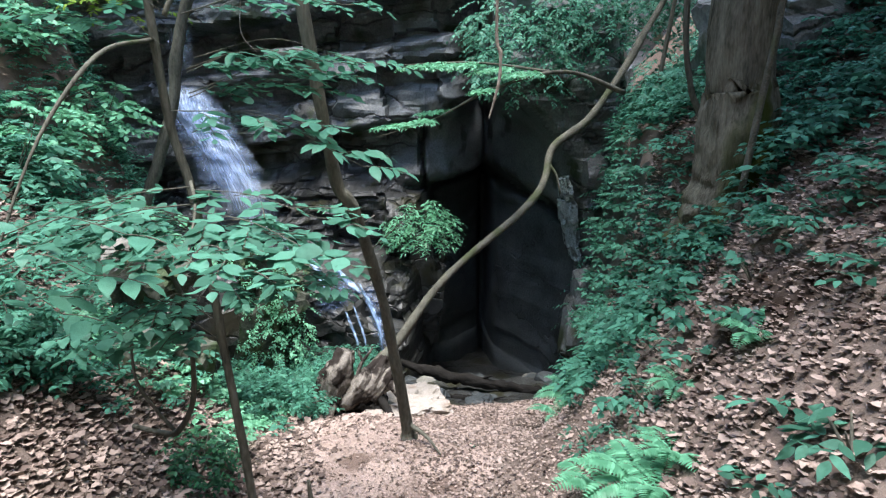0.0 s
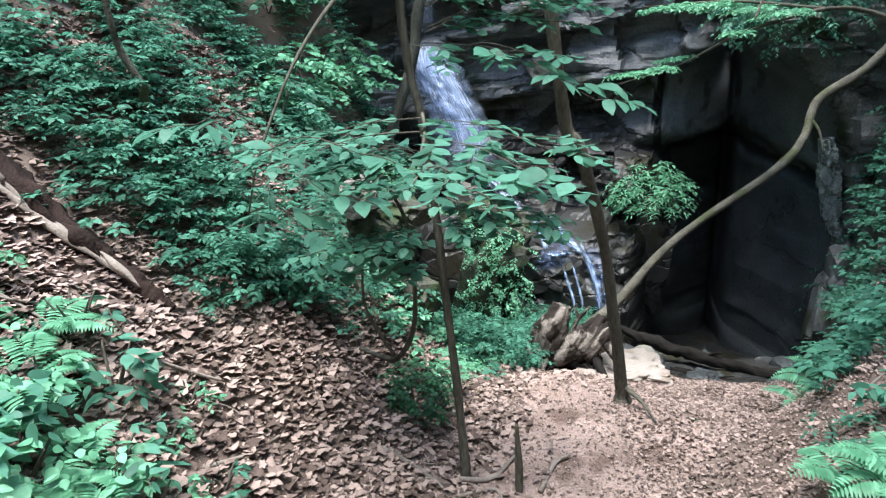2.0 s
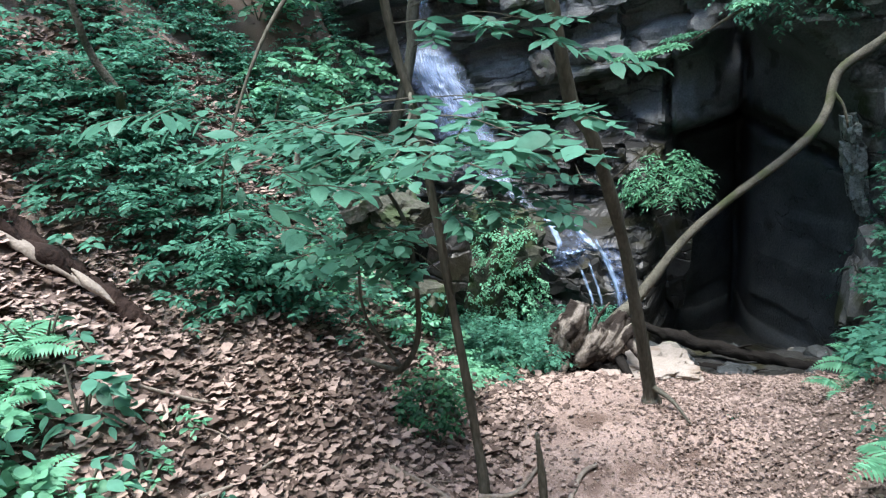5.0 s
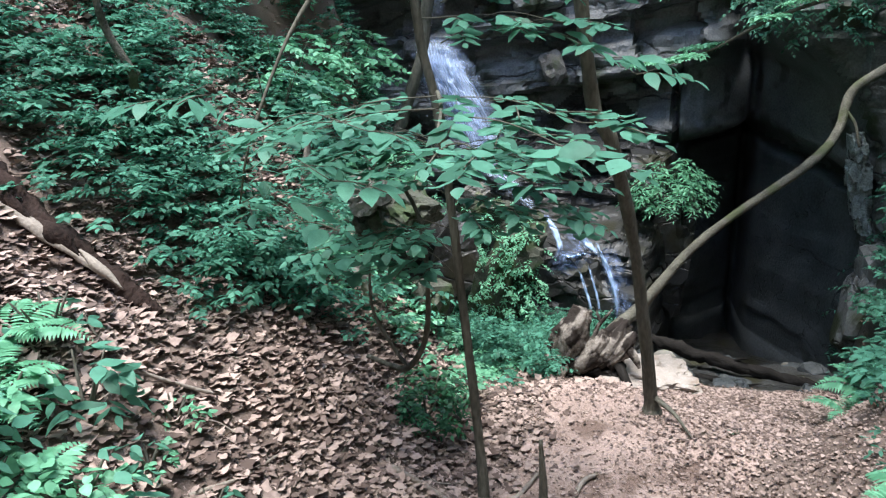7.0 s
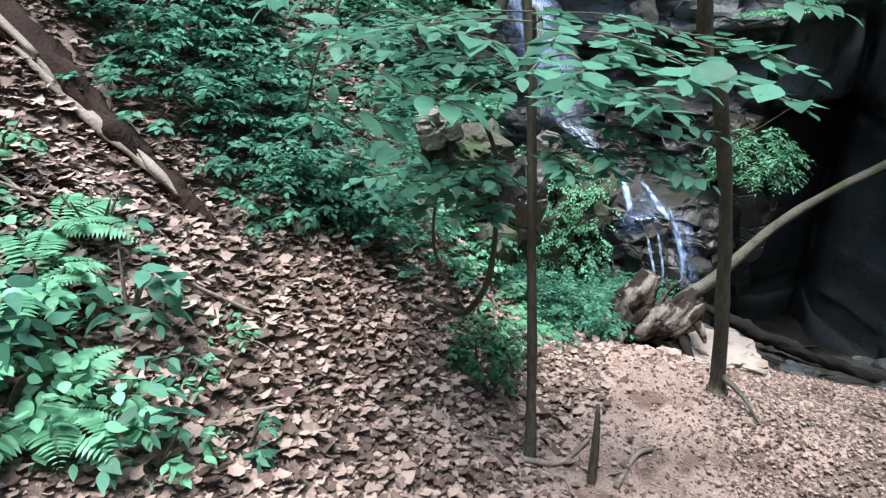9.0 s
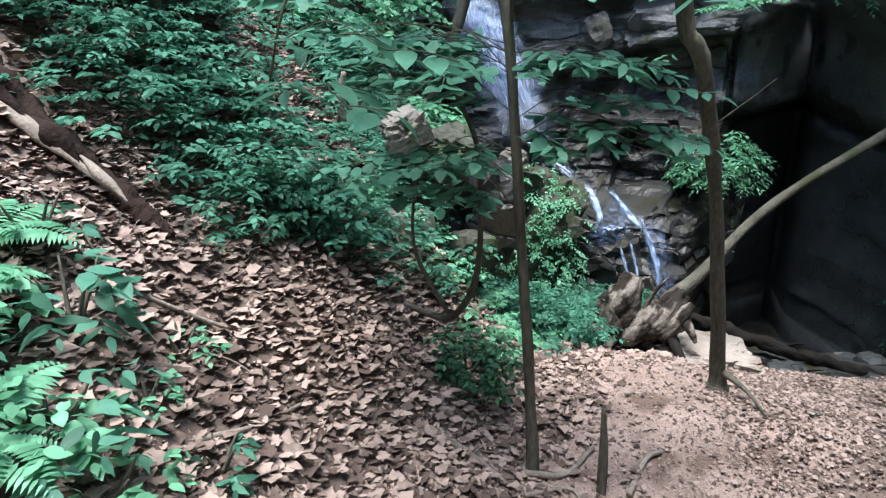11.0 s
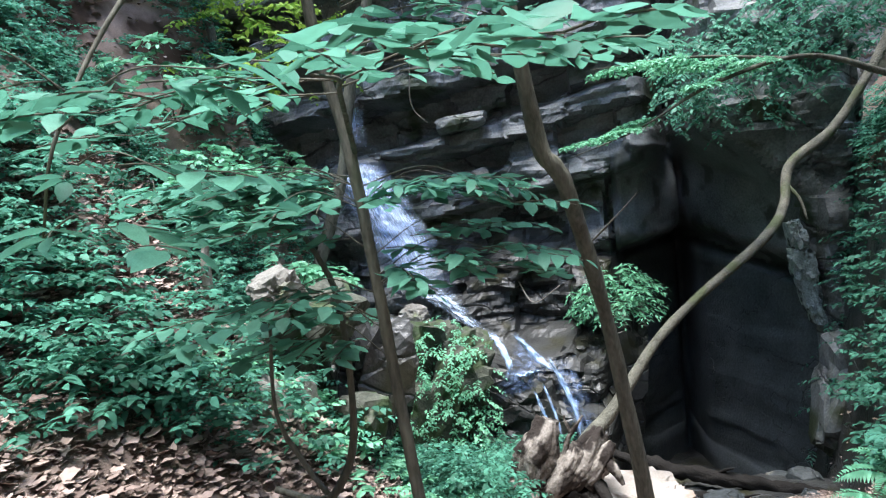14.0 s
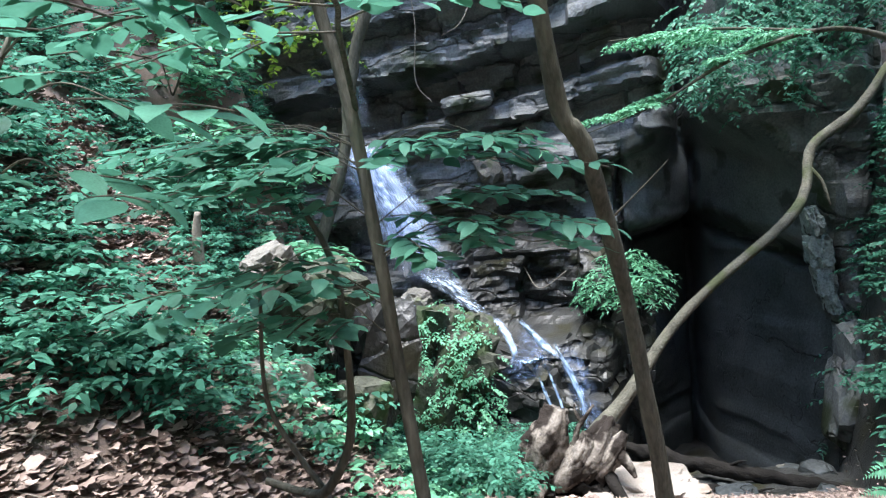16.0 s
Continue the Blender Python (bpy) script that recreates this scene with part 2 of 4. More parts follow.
def ground_z(x, y):
    x, y = np.asarray(x, float), np.asarray(y, float)
    z = CENTRE(y)
    z = z + rise(x - RIGHT_AT(y), RIGHT_UP(y), 0.15, 2.6 + 0.33 * np.maximum(y - 5, 0), 0.75)
    z = z + rise(LEFT_AT(y) - x, LEFT_UP(y), 0.15, 9, 0.9)
    mound = 0.07 * np.exp(-((x + 0.9) ** 2 / 0.12 + (y - 5.9) ** 2 / 0.12))
    crumbs = 0.012 * np.sin(x * 31 + 3 * np.sin(y * 13)) * np.sin(y * 27 + 2 * np.sin(x * 17)) + 0.006 * np.sin(x * 63 + y * 41) * np.sin(y * 57 - x * 22)
    return z + mound + rough(x, y) + crumbs


def grid_axis(parts):
    return np.concatenate([np.arange(a, b, s) for a, b, s in parts])


gx = grid_axis([(-60, -12, 4.0), (-12, -5, 0.25), (-5, 4, 0.05), (4, 12, 0.25), (12, 61, 4.0)])
gy = grid_axis([(-40, -4, 4.0), (-4, 8, 0.07), (8, 16, 0.15), (16, 24, 1.0), (24, 81, 8.0)])
GX, GY = np.meshgrid(gx, gy)
GZ = ground_z(GX, GY)
nx = len(gx)
quads = [(j * nx + i, j * nx + i + 1, (j + 1) * nx + i + 1, (j + 1) * nx + i) for j in range(len(gy) - 1) for i in range(nx - 1)]
ground = mesh_object("ground", np.stack([GX.ravel(), GY.ravel(), GZ.ravel()], 1), quads, M_SOIL)
# Dark crag rock on the ravine floor: its shade put into the colour.
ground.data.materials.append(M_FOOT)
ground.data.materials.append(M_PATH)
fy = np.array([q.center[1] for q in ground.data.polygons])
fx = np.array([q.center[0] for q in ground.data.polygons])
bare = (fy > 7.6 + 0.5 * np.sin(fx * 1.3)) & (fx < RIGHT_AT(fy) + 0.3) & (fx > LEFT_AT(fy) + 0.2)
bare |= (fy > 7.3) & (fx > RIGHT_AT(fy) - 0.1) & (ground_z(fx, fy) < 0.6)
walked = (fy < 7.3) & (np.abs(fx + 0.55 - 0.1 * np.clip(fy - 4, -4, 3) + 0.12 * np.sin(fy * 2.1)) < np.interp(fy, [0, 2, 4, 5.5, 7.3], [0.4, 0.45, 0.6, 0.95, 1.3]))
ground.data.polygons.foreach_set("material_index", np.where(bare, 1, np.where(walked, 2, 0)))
tagged(ground, "trodden brown forest soil falling into a ravine", "ground", kind="structure")

# ---------------------------------------------------------------- cliff and cave
WALL = smooth_table([-30, -12, -7, -5, -3, -1.2, -0.4, 0.2, 0.8, 1.0, 1.25, 1.8, 2.3, 2.6, 2.9, 3.4, 5, 30],
                    [10, 12.6, 13.7, 14.1, 14.6, 14.2, 13.7, 13.9, 14.8, 15.2, 14.7, 13.6, 12.8, 12.3, 12.3, 12.9, 18, 24], 0.1)


def step(a, b, v):
    t = np.clip((v - a) / (b - a), 0, 1)
    return t * t * (3 - 2 * t)


def cliff_y(x, z):
    """How far back the rock stands at a place across and a height: ledges, an overhang line and the cave's brow."""
    y = WALL(x)
    zt = z - 0.16 * (x + 2)
    left = 1 - step(0.1, 0.75, x)
    y = y - left * (0.55 * step(0.62, 0.72, zt) - 0.3 * step(1.25, 1.4, zt) + 0.45 * step(1.75, 1.82, zt) - 0.7 * step(2.15, 2.3, zt)
                    + 0.95 * step(3.0, 3.08, zt) - 0.3 * step(3.5, 3.6, zt) + 0.5 * step(4.0, 4.05, zt) - 0.5 * step(4.6, 4.8, zt) + 0.8 * step(5.2, 5.3, zt))
    # foot of the cascade
    foot = 1 - step(-0.9, -0.2, x)
    y = y - foot * step(-6.5, -3.5, x) * (1.3 * (1 - step(-2.3, -1.7, z)) + 0.8 * (1 - step(-1.0, 0.3, z)))
    # brow over the right-hand wall of the cave, arching down to its mouth
    lip = 1.5 - 0.35 * step(0.9, 1.8, x) - 0.9 * step(1.6, 2.6, x)
    roof = step(0.75, 1.05, x) * (1 - step(2.7, 3.3, x))
    y = y - roof * np.maximum(y - 12.25, 0) * step(lip - 0.5, lip + 0.15, z)
    # corner that runs up between the two great blocks
    y = y + 1.3 * np.exp(-((x - 0.85) / 0.16) ** 2) * step(0.6, 1.6, z) + 1.1 * np.exp(-((x - 1.0) / 0.08) ** 2) * (z < 1.6)
    # the crack under the blocks, and the hollow below it
    bend = -0.33 - 0.18 * np.maximum(1.0 - x, 0) - 0.42 * np.maximum(x - 1.0, 0)
    within = step(-0.45, -0.2, x) * (1 - step(2.5, 2.8, x))
    y = y + within * 1.3 * np.exp(-((z - bend) / (0.1 + 0.05 * step(0.6, 1.0, x))) ** 2)
    under = 1 - step(-0.12, 0.0, z - bend)
    y = y + within * under * (1.5 - 1.2 * step(1.0, 1.25, x))
    # upright joint beside the left-hand block
    y = y + 0.35 * np.exp(-((x + 0.42 + 0.05 * np.sin(z * 5)) / 0.05) ** 2) * step(-0.9, -0.5, z) * (1 - step(0.9, 1.2, z))
    return y


cx = grid_axis([(-30, -10, 1.0), (-10, -6, 0.14), (-6, 4.6, 0.06), (4.6, 31, 1.5)])
cz = grid_axis([(-7, -4.6, 0.3), (-4.6, 6, 0.055), (6, 14, 0.5)])
CX, CZ = np.meshgrid(cx, cz)
CY = cliff_y(CX, CZ)
vs = np.stack([CX.ravel(), CY.ravel(), CZ.ravel()], 1)
for v in vs:
    if -10 < v[0] < 5 and v[2] < 6:
        p = Vector((v[0], v[1], v[2]))
        q = Vector((p.x * 0.9, p.y * 0.9, p.z * 1.5))
        c = noise.cell(Vector((p.x * 0.9 + 0.3 * noise.noise(p * 1.5), (p.z - 0.1 * p.x) * 1.9 + 0.25 * noise.noise(p * 0.8), 3.0)))
        calm = 0.3 if -0.3 < v[0] < 2.6 and v[2] < 1.3 else 1.25 if v[0] < -0.3 and v[2] < -0.4 else 0.8
        v[1] += calm * (0.34 * noise.noise(q) + 0.15 * noise.noise(q * 2.3) + 0.05 * noise.noise(p * 5) + 0.03 * noise.noise(p * 11) + 0.07 * noise.noise(Vector((p.x * 0.8, 5.0, (p.z - 0.1 * p.x) * 9))) + 0.22 * (c - 0.5))
        v[2] += 0.06 * noise.noise(q * 1.9 + Vector((9, 0, 0)))
nc = len(cx)
quads = [(j * nc + i, j * nc + i + 1, (j + 1) * nc + i + 1, (j + 1) * nc + i) for j in range(len(cz) - 1) for i in range(nc - 1)]
cliff = mesh_object("cliff", vs, quads, M_ROCK, smooth=False)
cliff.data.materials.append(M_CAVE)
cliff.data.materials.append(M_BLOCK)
cliff.data.materials.append(M_FOOT)
# Cave faces take the darker rock that carries the cave's shade.
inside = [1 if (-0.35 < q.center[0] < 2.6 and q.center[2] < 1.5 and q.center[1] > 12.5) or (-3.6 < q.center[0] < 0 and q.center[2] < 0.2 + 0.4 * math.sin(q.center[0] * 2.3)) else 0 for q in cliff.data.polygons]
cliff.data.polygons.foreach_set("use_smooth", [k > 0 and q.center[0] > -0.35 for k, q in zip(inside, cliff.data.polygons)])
# Blocks above the crack stay lighter; the hollow's shade is in the colour.
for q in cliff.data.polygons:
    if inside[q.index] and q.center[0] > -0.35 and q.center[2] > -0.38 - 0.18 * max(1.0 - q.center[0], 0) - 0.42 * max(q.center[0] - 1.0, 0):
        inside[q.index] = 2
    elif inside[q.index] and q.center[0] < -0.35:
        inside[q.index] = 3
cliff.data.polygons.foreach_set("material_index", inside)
tagged(cliff, "dark wet layered sandstone cliff with a deep cave", "cliff", kind="structure")
# ---------------------------------------------------------------- leaves, sprays, stones
OUTLINE = np.array([(0, 0, 0), (0.28, -0.46, 0.05), (0.28, 0.46, 0.05), (0.62, -0.4, 0.02), (0.62, 0.4, 0.02), (1, 0, -0.14)])


def leaf_mesh(name, spots, mat, parent=None, fat=0.55, jag=0.0):
    """One mesh of many single leaves. spots: rows of place, direction, normal and length."""
    a = np.array(spots, float)
    p, d, u, size = a[:, 0:3], a[:, 3:6], a[:, 6:9], a[:, 9:10]
    d = d / np.linalg.norm(d, axis=1, keepdims=True)
    s = np.cross(d, u)
    s /= np.linalg.norm(s, axis=1, keepdims=True) + 1e-9
    u = np.cross(s, d)
    v = p[:, None] + size[:, None] * (OUTLINE[None, :, 0:1] * d[:, None] + fat * OUTLINE[None, :, 1:2] * s[:, None] + OUTLINE[None, :, 2:3] * u[:, None])
    n = len(a)
    if jag:
        v = v + RNG.normal(0, jag, v.shape) * size[:, None]
    if parent is not None:
        v = v - np.array(parent.location)
    me = bpy.data.meshes.new(name)
    base = np.arange(n)[:, None] * 6
    me.vertices.add(6 * n)
    me.vertices.foreach_set("co", v.reshape(-1))
    me.loops.add(10 * n)
    me.loops.foreach_set("vertex_index", (base + np.array([0, 2, 1, 1, 2, 4, 3, 3, 4, 5])).reshape(-1))
    me.polygons.add(3 * n)
    me.polygons.foreach_set("loop_start", (np.arange(n)[:, None] * 10 + np.array([0, 3, 7])).reshape(-1))
    me.polygons.foreach_set("use_smooth", np.ones(3 * n, bool))
    me.materials.append(mat)
    me.update(calc_edges=True)
    ob = new(name, me)
    ob.parent = parent
    return ob


LOBED = np.array([(0, 0.02), (0.14, 0.2), (0.24, 0.42), (0.38, 0.33), (0.55, 0.4), (0.72, 0.22), (1.0, 0.0), (0.72, -0.24), (0.58, -0.38), (0.38, -0.3), (0.2, -0.42), (0.12, -0.16)])
OVATE = np.array([(0, 0.0), (0.07, 0.16), (0.2, 0.3), (0.38, 0.36), (0.58, 0.3), (0.78, 0.16), (1.0, 0.0), (0.78, -0.16), (0.58, -0.3), (0.38, -0.36), (0.2, -0.3), (0.07, -0.16)])


def fan_leaves(name, rows_, mat, rim, curl=1.0, parent=None):
    """Leaves with a rounded or lobed rim, each curled in its own way."""
    a = np.array(rows_, float)
    p, d, u, size = a[:, 0:3], a[:, 3:6], a[:, 6:9], a[:, 9:10]
    d = d / np.linalg.norm(d, axis=1, keepdims=True)
    s = np.cross(d, u)
    s /= np.linalg.norm(s, axis=1, keepdims=True)
    u = np.cross(s, d)
    n, m = len(a), len(rim) + 1
    flat = np.vstack([(0.45, 0), rim])[None] * np.ones((n, 1, 1))
    flat[:, :, 1] *= RNG.uniform(0.6, 1.15, (n, 1))
    flat[:, 1:] *= 1 + curl * RNG.uniform(-0.18, 0.18, (n, m - 1, 1))
    c1, c2, c3 = RNG.normal(0, 0.55, (n, 1)), RNG.normal(0.35, 0.7, (n, 1)), RNG.normal(0, 0.4, (n, 1))
    h = c1 * (flat[:, :, 0] - 0.45) ** 2 + c2 * flat[:, :, 1] ** 2 + c3 * flat[:, :, 1] * (flat[:, :, 0] - 0.45) + RNG.normal(0, 0.03, (n, m))
    h = h * curl
    v = p[:, None] + size[:, None] * (flat[:, :, 0:1] * d[:, None] + flat[:, :, 1:2] * s[:, None] + h[:, :, None] * u[:, None])
    if parent is not None:
        v = v - np.array(parent.location)
    k = np.arange(m - 1)
    tri = np.stack([np.zeros(m - 1, int), 1 + k, 1 + (k + 1) % (m - 1)], 1).reshape(-1)
    me = bpy.data.meshes.new(name)
    me.vertices.add(n * m)
    me.vertices.foreach_set("co", v.reshape(-1))
    me.loops.add(n * len(tri))
    me.loops.foreach_set("vertex_index", (np.arange(n)[:, None] * m + tri).reshape(-1))
    me.polygons.add(n * (m - 1))
    me.polygons.foreach_set("loop_start", np.arange(n * (m - 1)) * 3)
    me.polygons.foreach_set("use_smooth", np.ones(n * (m - 1), bool))
    me.materials.append(mat)
    me.update(calc_edges=True)
    ob = new(name, me)
    ob.parent = parent
    return ob


def spray(out, at, turn, length, leaf, lift=0.2, droop=0.35, gap=0.55, tilt=0.35):
    """Leaves in two rows along a flat twig, added to out. Returns the twig's points."""
    at = np.array(at, float)
    twig = []
    side = np.array([-math.sin(turn), math.cos(turn), 0])
    n = max(3, int(length / (leaf * gap)))
    for i in range(n + 1):
        f = i / n
        q = at + np.array([math.cos(turn), math.sin(turn), 0]) * length * f + np.array([0, 0, length * (lift * f - droop * f * f)])
        twig.append((*q, 0.006 * (1.1 - f)))
        if f < 0.12:
            continue
        for k in ((-1, 1) if i < n else (0,)):
            fw = np.array([math.cos(turn), math.sin(turn), lift - 2 * droop * f])
            d = fw * (0.55 if k else 1) + side * k * 0.9 + RNG.normal(0, 0.18, 3) + np.array([0, 0, -0.12])
            u = np.array([0, 0, 1.0]) + RNG.normal(0, tilt, 3)
            out.append((*(q + RNG.normal(0, 0.008, 3)), *d, *u, leaf * RNG.uniform(0.65, 1.15) * (0.75 + 0.5 * math.sin(math.pi * min(f, 0.95)))))
    return twig


def weeds(out, x, y, height, leaf, sprays=3, reach=0.28):
    z = float(ground_z(x, y))
    lean = RNG.normal(0, 0.12, 2)
    for k in range(sprays):
        h = height * RNG.uniform(0.35, 1.0)
        spray(out, (x + lean[0] * h, y + lean[1] * h, z + h), RNG.uniform(0, 2 * math.pi), reach * RNG.uniform(0.6, 1.3), leaf, 0.2, 0.2)


def scatter(n, inside):
    """n places in the plan, by a rule that gives the odds at (x, y)."""
    out = []
    while len(out) < n:
        x, y = RNG.uniform(-11, 7), RNG.uniform(0.6, 13.5)
        if RNG.random() < inside(x, y):
            out.append((x, y))
    return out


def stone_data(size, seed, detail=3, rough_by=0.35, facet=1.6):
    bm = bmesh.new()
    bmesh.ops.create_icosphere(bm, subdivisions=detail, radius=1)
    off = Vector((seed * 7.3, seed * 3.1, seed))
    cut = [0.66 + 0.34 * abs(math.sin(seed * 5.7 + 2.1 * k)) for k in range(6)]
    for v in bm.verts:
        n = v.co.normalized()
        g = 1 + rough_by * noise.noise(n * facet + off) + 0.45 * rough_by * noise.noise(n * facet * 2.7 + off) + 0.15 * rough_by * noise.noise(n * facet * 7 + off)
        q = n * g
        q = Vector([max(-lo, min(hi, c * 1.05)) for c, lo, hi in zip(q, cut[:3], cut[3:])])
        q += n * (0.1 * rough_by * noise.noise(n * 4.5 + off) + 0.06 * rough_by * noise.noise(n * 11 + off))
        v.co = Vector((q.x * size[0], q.y * size[1], q.z * size[2]))
    return bm


def stone(name, at, size, mat, label, seed, category="rock", turn=(0, 0, 0), group="", detail=3, rough_by=0.35):
    bm = stone_data(size, seed, detail, rough_by)
    me = bpy.data.meshes.new(name)
    bm.to_mesh(me)
    bm.free()
    me.materials.append(mat)
    ob = new(name, me)
    ob.matrix_world = pose(*at, *turn)
    return tagged(ob, label, category, group)


def below(x, y, d=0.0):
    return float(ground_z(x, y)) - d


# ---------------------------------------------------------------- ravine rocks
stone("boulder", (-3.2, 10.6, -2.05), (0.9, 0.8, 1.15), M_MOSSROCK, "mossy pale boulder beside the cascade", 3.2, turn=(0, 18, 20), detail=5, rough_by=0.7)
stone("boulder", (-2.8, 5.55, 0.12), (0.2, 0.2, 0.15), M_PALE_ROCK, "pale broken boulder on the leafy bank", 5.1, turn=(10, -22, 30), detail=4, rough_by=0.6)
stone("boulder", (-2.5, 5.78, -0.06), (0.3, 0.28, 0.16), M_MOSSROCK, "grey rock jutting over a dark hollow", 7.7, turn=(0, 25, -20), detail=4, rough_by=0.6)
stone("boulder", (-2.85, 5.88, -0.32), (0.28, 0.3, 0.42), M_MOSSROCK, "mossy outcrop carrying a pale boulder", 3.3, turn=(0, -10, 25), detail=4, rough_by=0.7)
# Shade of the hollow is put into this stone's colour.
stone("boulder", (-2.45, 6.25, -0.8), (0.4, 0.35, 0.6), M_FOOT, "dark rock face under a jutting boulder", 9.4, turn=(0, 8, 35), detail=4, rough_by=0.7)
stone("rock", (-3.0, 5.4, -0.32), (0.1, 0.1, 0.17), M_PALE_ROCK, "narrow pale rock at the mouth of a hollow", 1.9, turn=(0, -35, 10), rough_by=0.6)
stone("rock", (-2.55, 5.35, -0.6), (0.09, 0.08, 0.2), M_PALE_ROCK, "upright splintered pale rock among plants", 3.7, turn=(0, -15, 40), rough_by=0.6)
stone("rock", (-3.65, 11.55, -1.15), (0.3, 0.3, 0.2), M_PALE_ROCK, "pale rounded rock at the side of the cascade", 6.6, turn=(0, 12, 0), detail=4)
stone("rock", (-2.66, 5.05, -0.55), (0.13, 0.12, 0.2), M_PALE_ROCK, "small jagged pale rock among green plants", 2.3, turn=(0, -25, 30))
stone("rock", (-2.3, 5.65, -0.85), (0.22, 0.22, 0.2), M_MOSSROCK, "weathered grey rock half hidden by plants", 4.4, turn=(0, 15, 60))
stone("boulder", (4.5, 8.3, 2.2), (1.7, 1.0, 0.75), M_ROCK, "dark overhanging boulder behind the mossy tree", 12.1, turn=(0, -12, 15), detail=4)
stone("rock", (1.95, 3.9, below(1.95, 3.9, 0.02)), (0.16, 0.1, 0.06), M_ROCK, "small dark flat stone on the leafy slope", 6.2, turn=(0, -30, 20))
stone("slab", (-0.45, 7.12, -2.11), (0.7, 0.5, 0.16), M_SLAB, "pale flat dusty stone slab set in the path", 8.8, turn=(-4, 3, 12), detail=5, rough_by=0.55)
# Most stones use the cave rock colour with shade in it.
for i in range(46):
    x, y = RNG.uniform(-1.5, 2.0), RNG.uniform(8.3, 12.5)
    r = RNG.uniform(0.07, 0.26)
    stone("stone", (x, y, below(x, y, r * 0.1)), (r, r * RNG.uniform(0.6, 1), r * RNG.uniform(0.35, 0.7)), M_CAVE if i % 6 else M_PALE_ROCK,
          "wet dark stone on the cave floor" if i % 6 else "pale wet stone on the cave floor", i * 1.37, "stone", (0, 0, RNG.uniform(0, 180)), "stones on the cave floor", 2)
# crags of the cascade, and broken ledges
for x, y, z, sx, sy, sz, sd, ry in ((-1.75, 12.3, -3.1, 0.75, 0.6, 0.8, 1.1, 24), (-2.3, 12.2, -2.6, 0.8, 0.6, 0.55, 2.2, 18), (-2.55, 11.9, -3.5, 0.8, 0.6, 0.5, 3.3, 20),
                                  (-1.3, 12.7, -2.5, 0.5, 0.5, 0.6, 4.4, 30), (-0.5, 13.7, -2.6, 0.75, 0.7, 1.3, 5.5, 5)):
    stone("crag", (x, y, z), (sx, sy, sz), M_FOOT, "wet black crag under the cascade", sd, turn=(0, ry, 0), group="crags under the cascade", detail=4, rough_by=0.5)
stone("ledge_block", (-3.0, 13.55, 2.15), (0.6, 0.3, 0.17), M_ROCK, "loose flat block on a ledge of the cliff", 7.1, turn=(0, -6, 0))
stone("ledge_block", (-2.75, 13.75, 0.95), (0.3, 0.25, 0.32), M_PALE_ROCK, "pale broken block in the cliff", 8.3, turn=(0, -20, 10))
# lichen-streaked corner of the cave mouth
for x, y, z, sx, sz, sd in ((2.3, 12.35, -0.3, 0.12, 0.3, 5.9), (2.37, 12.4, -0.75, 0.17, 0.35, 6.4), (2.47, 12.45, -1.15, 0.16, 0.4, 7.3), (2.55, 12.5, -1.5, 0.1, 0.3, 8.1)):
    stone("cave_edge", (x, y, z), (sx, 0.25, sz), M_LICHEN, "pale lichen-covered edge of the cave mouth", sd, turn=(0, -10, 0), group="edge of the cave mouth", detail=4, rough_by=0.6)
stone("cave_corner", (2.75, 11.6, -2.6), (0.5, 0.7, 1.1), M_ROCK, "dark rock at the foot of the cave mouth", 6.9, turn=(0, 6, 0), detail=4, rough_by=0.4)

# ---------------------------------------------------------------- water
def water_material(name, low, high, density=1.0, colour=(0.66, 0.8, 1.0)):
    """White water, broken into streaks that run down the sheet and thinning out towards its edges."""
    m = bpy.data.materials.new(name)
    m.use_nodes = True
    n, l = m.node_tree.nodes, m.node_tree.links
    b = n["Principled BSDF"]
    b.inputs["Base Color"].default_value = (*colour, 1)
    b.inputs["Roughness"].default_value = 0.6
    b.inputs["Specular IOR Level"].default_value = 0.2
    uv = n.new("ShaderNodeUVMap")
    uv.uv_map = "run"
    mp = n.new("ShaderNodeMapping")
    mp.inputs["Scale"].default_value = (30, 1.5, 1)
    nz = n.new("ShaderNodeTexNoise")
    nz.inputs["Scale"].default_value, nz.inputs["Detail"].default_value = 1.0, 7
    ramp = n.new("ShaderNodeValToRGB")
    ramp.color_ramp.elements[0].position, ramp.color_ramp.elements[1].position = low, high
    thin = n.new("ShaderNodeUVMap")
    thin.uv_map = "span"
    xy = n.new("ShaderNodeSeparateXYZ")
    fade = n.new("ShaderNodeMath")
    fade.operation = "MULTIPLY"
    alpha = n.new("ShaderNodeMath")
    alpha.operation = "MULTIPLY"
    alpha.use_clamp = True
    dense = n.new("ShaderNodeMath")
    dense.operation = "MULTIPLY"
    dense.inputs[1].default_value = density
    clear = n.new("ShaderNodeBsdfTransparent")
    mx = n.new("ShaderNodeMixShader")
    l.new(uv.outputs[0], mp.inputs[0])
    l.new(mp.outputs[0], nz.inputs["Vector"])
    l.new(nz.outputs["Fac"], ramp.inputs[0])
    l.new(thin.outputs[0], xy.inputs[0])
    l.new(xy.outputs["X"], fade.inputs[0])
    l.new(xy.outputs["Y"], fade.inputs[1])
    l.new(ramp.outputs[0], alpha.inputs[0])
    l.new(fade.outputs[0], dense.inputs[0])
    l.new(dense.outputs[0], alpha.inputs[1])
    l.new(alpha.outputs[0], mx.inputs[0])
    l.new(clear.outputs[0], mx.inputs[1])
    l.new(b.outputs[0], mx.inputs[2])
    l.new(mx.outputs[0], n["Material Output"].inputs["Surface"])
    return m


M_WATER = water_material("falling_water", 0.32, 0.66, 1.7, (0.72, 0.84, 1.0))
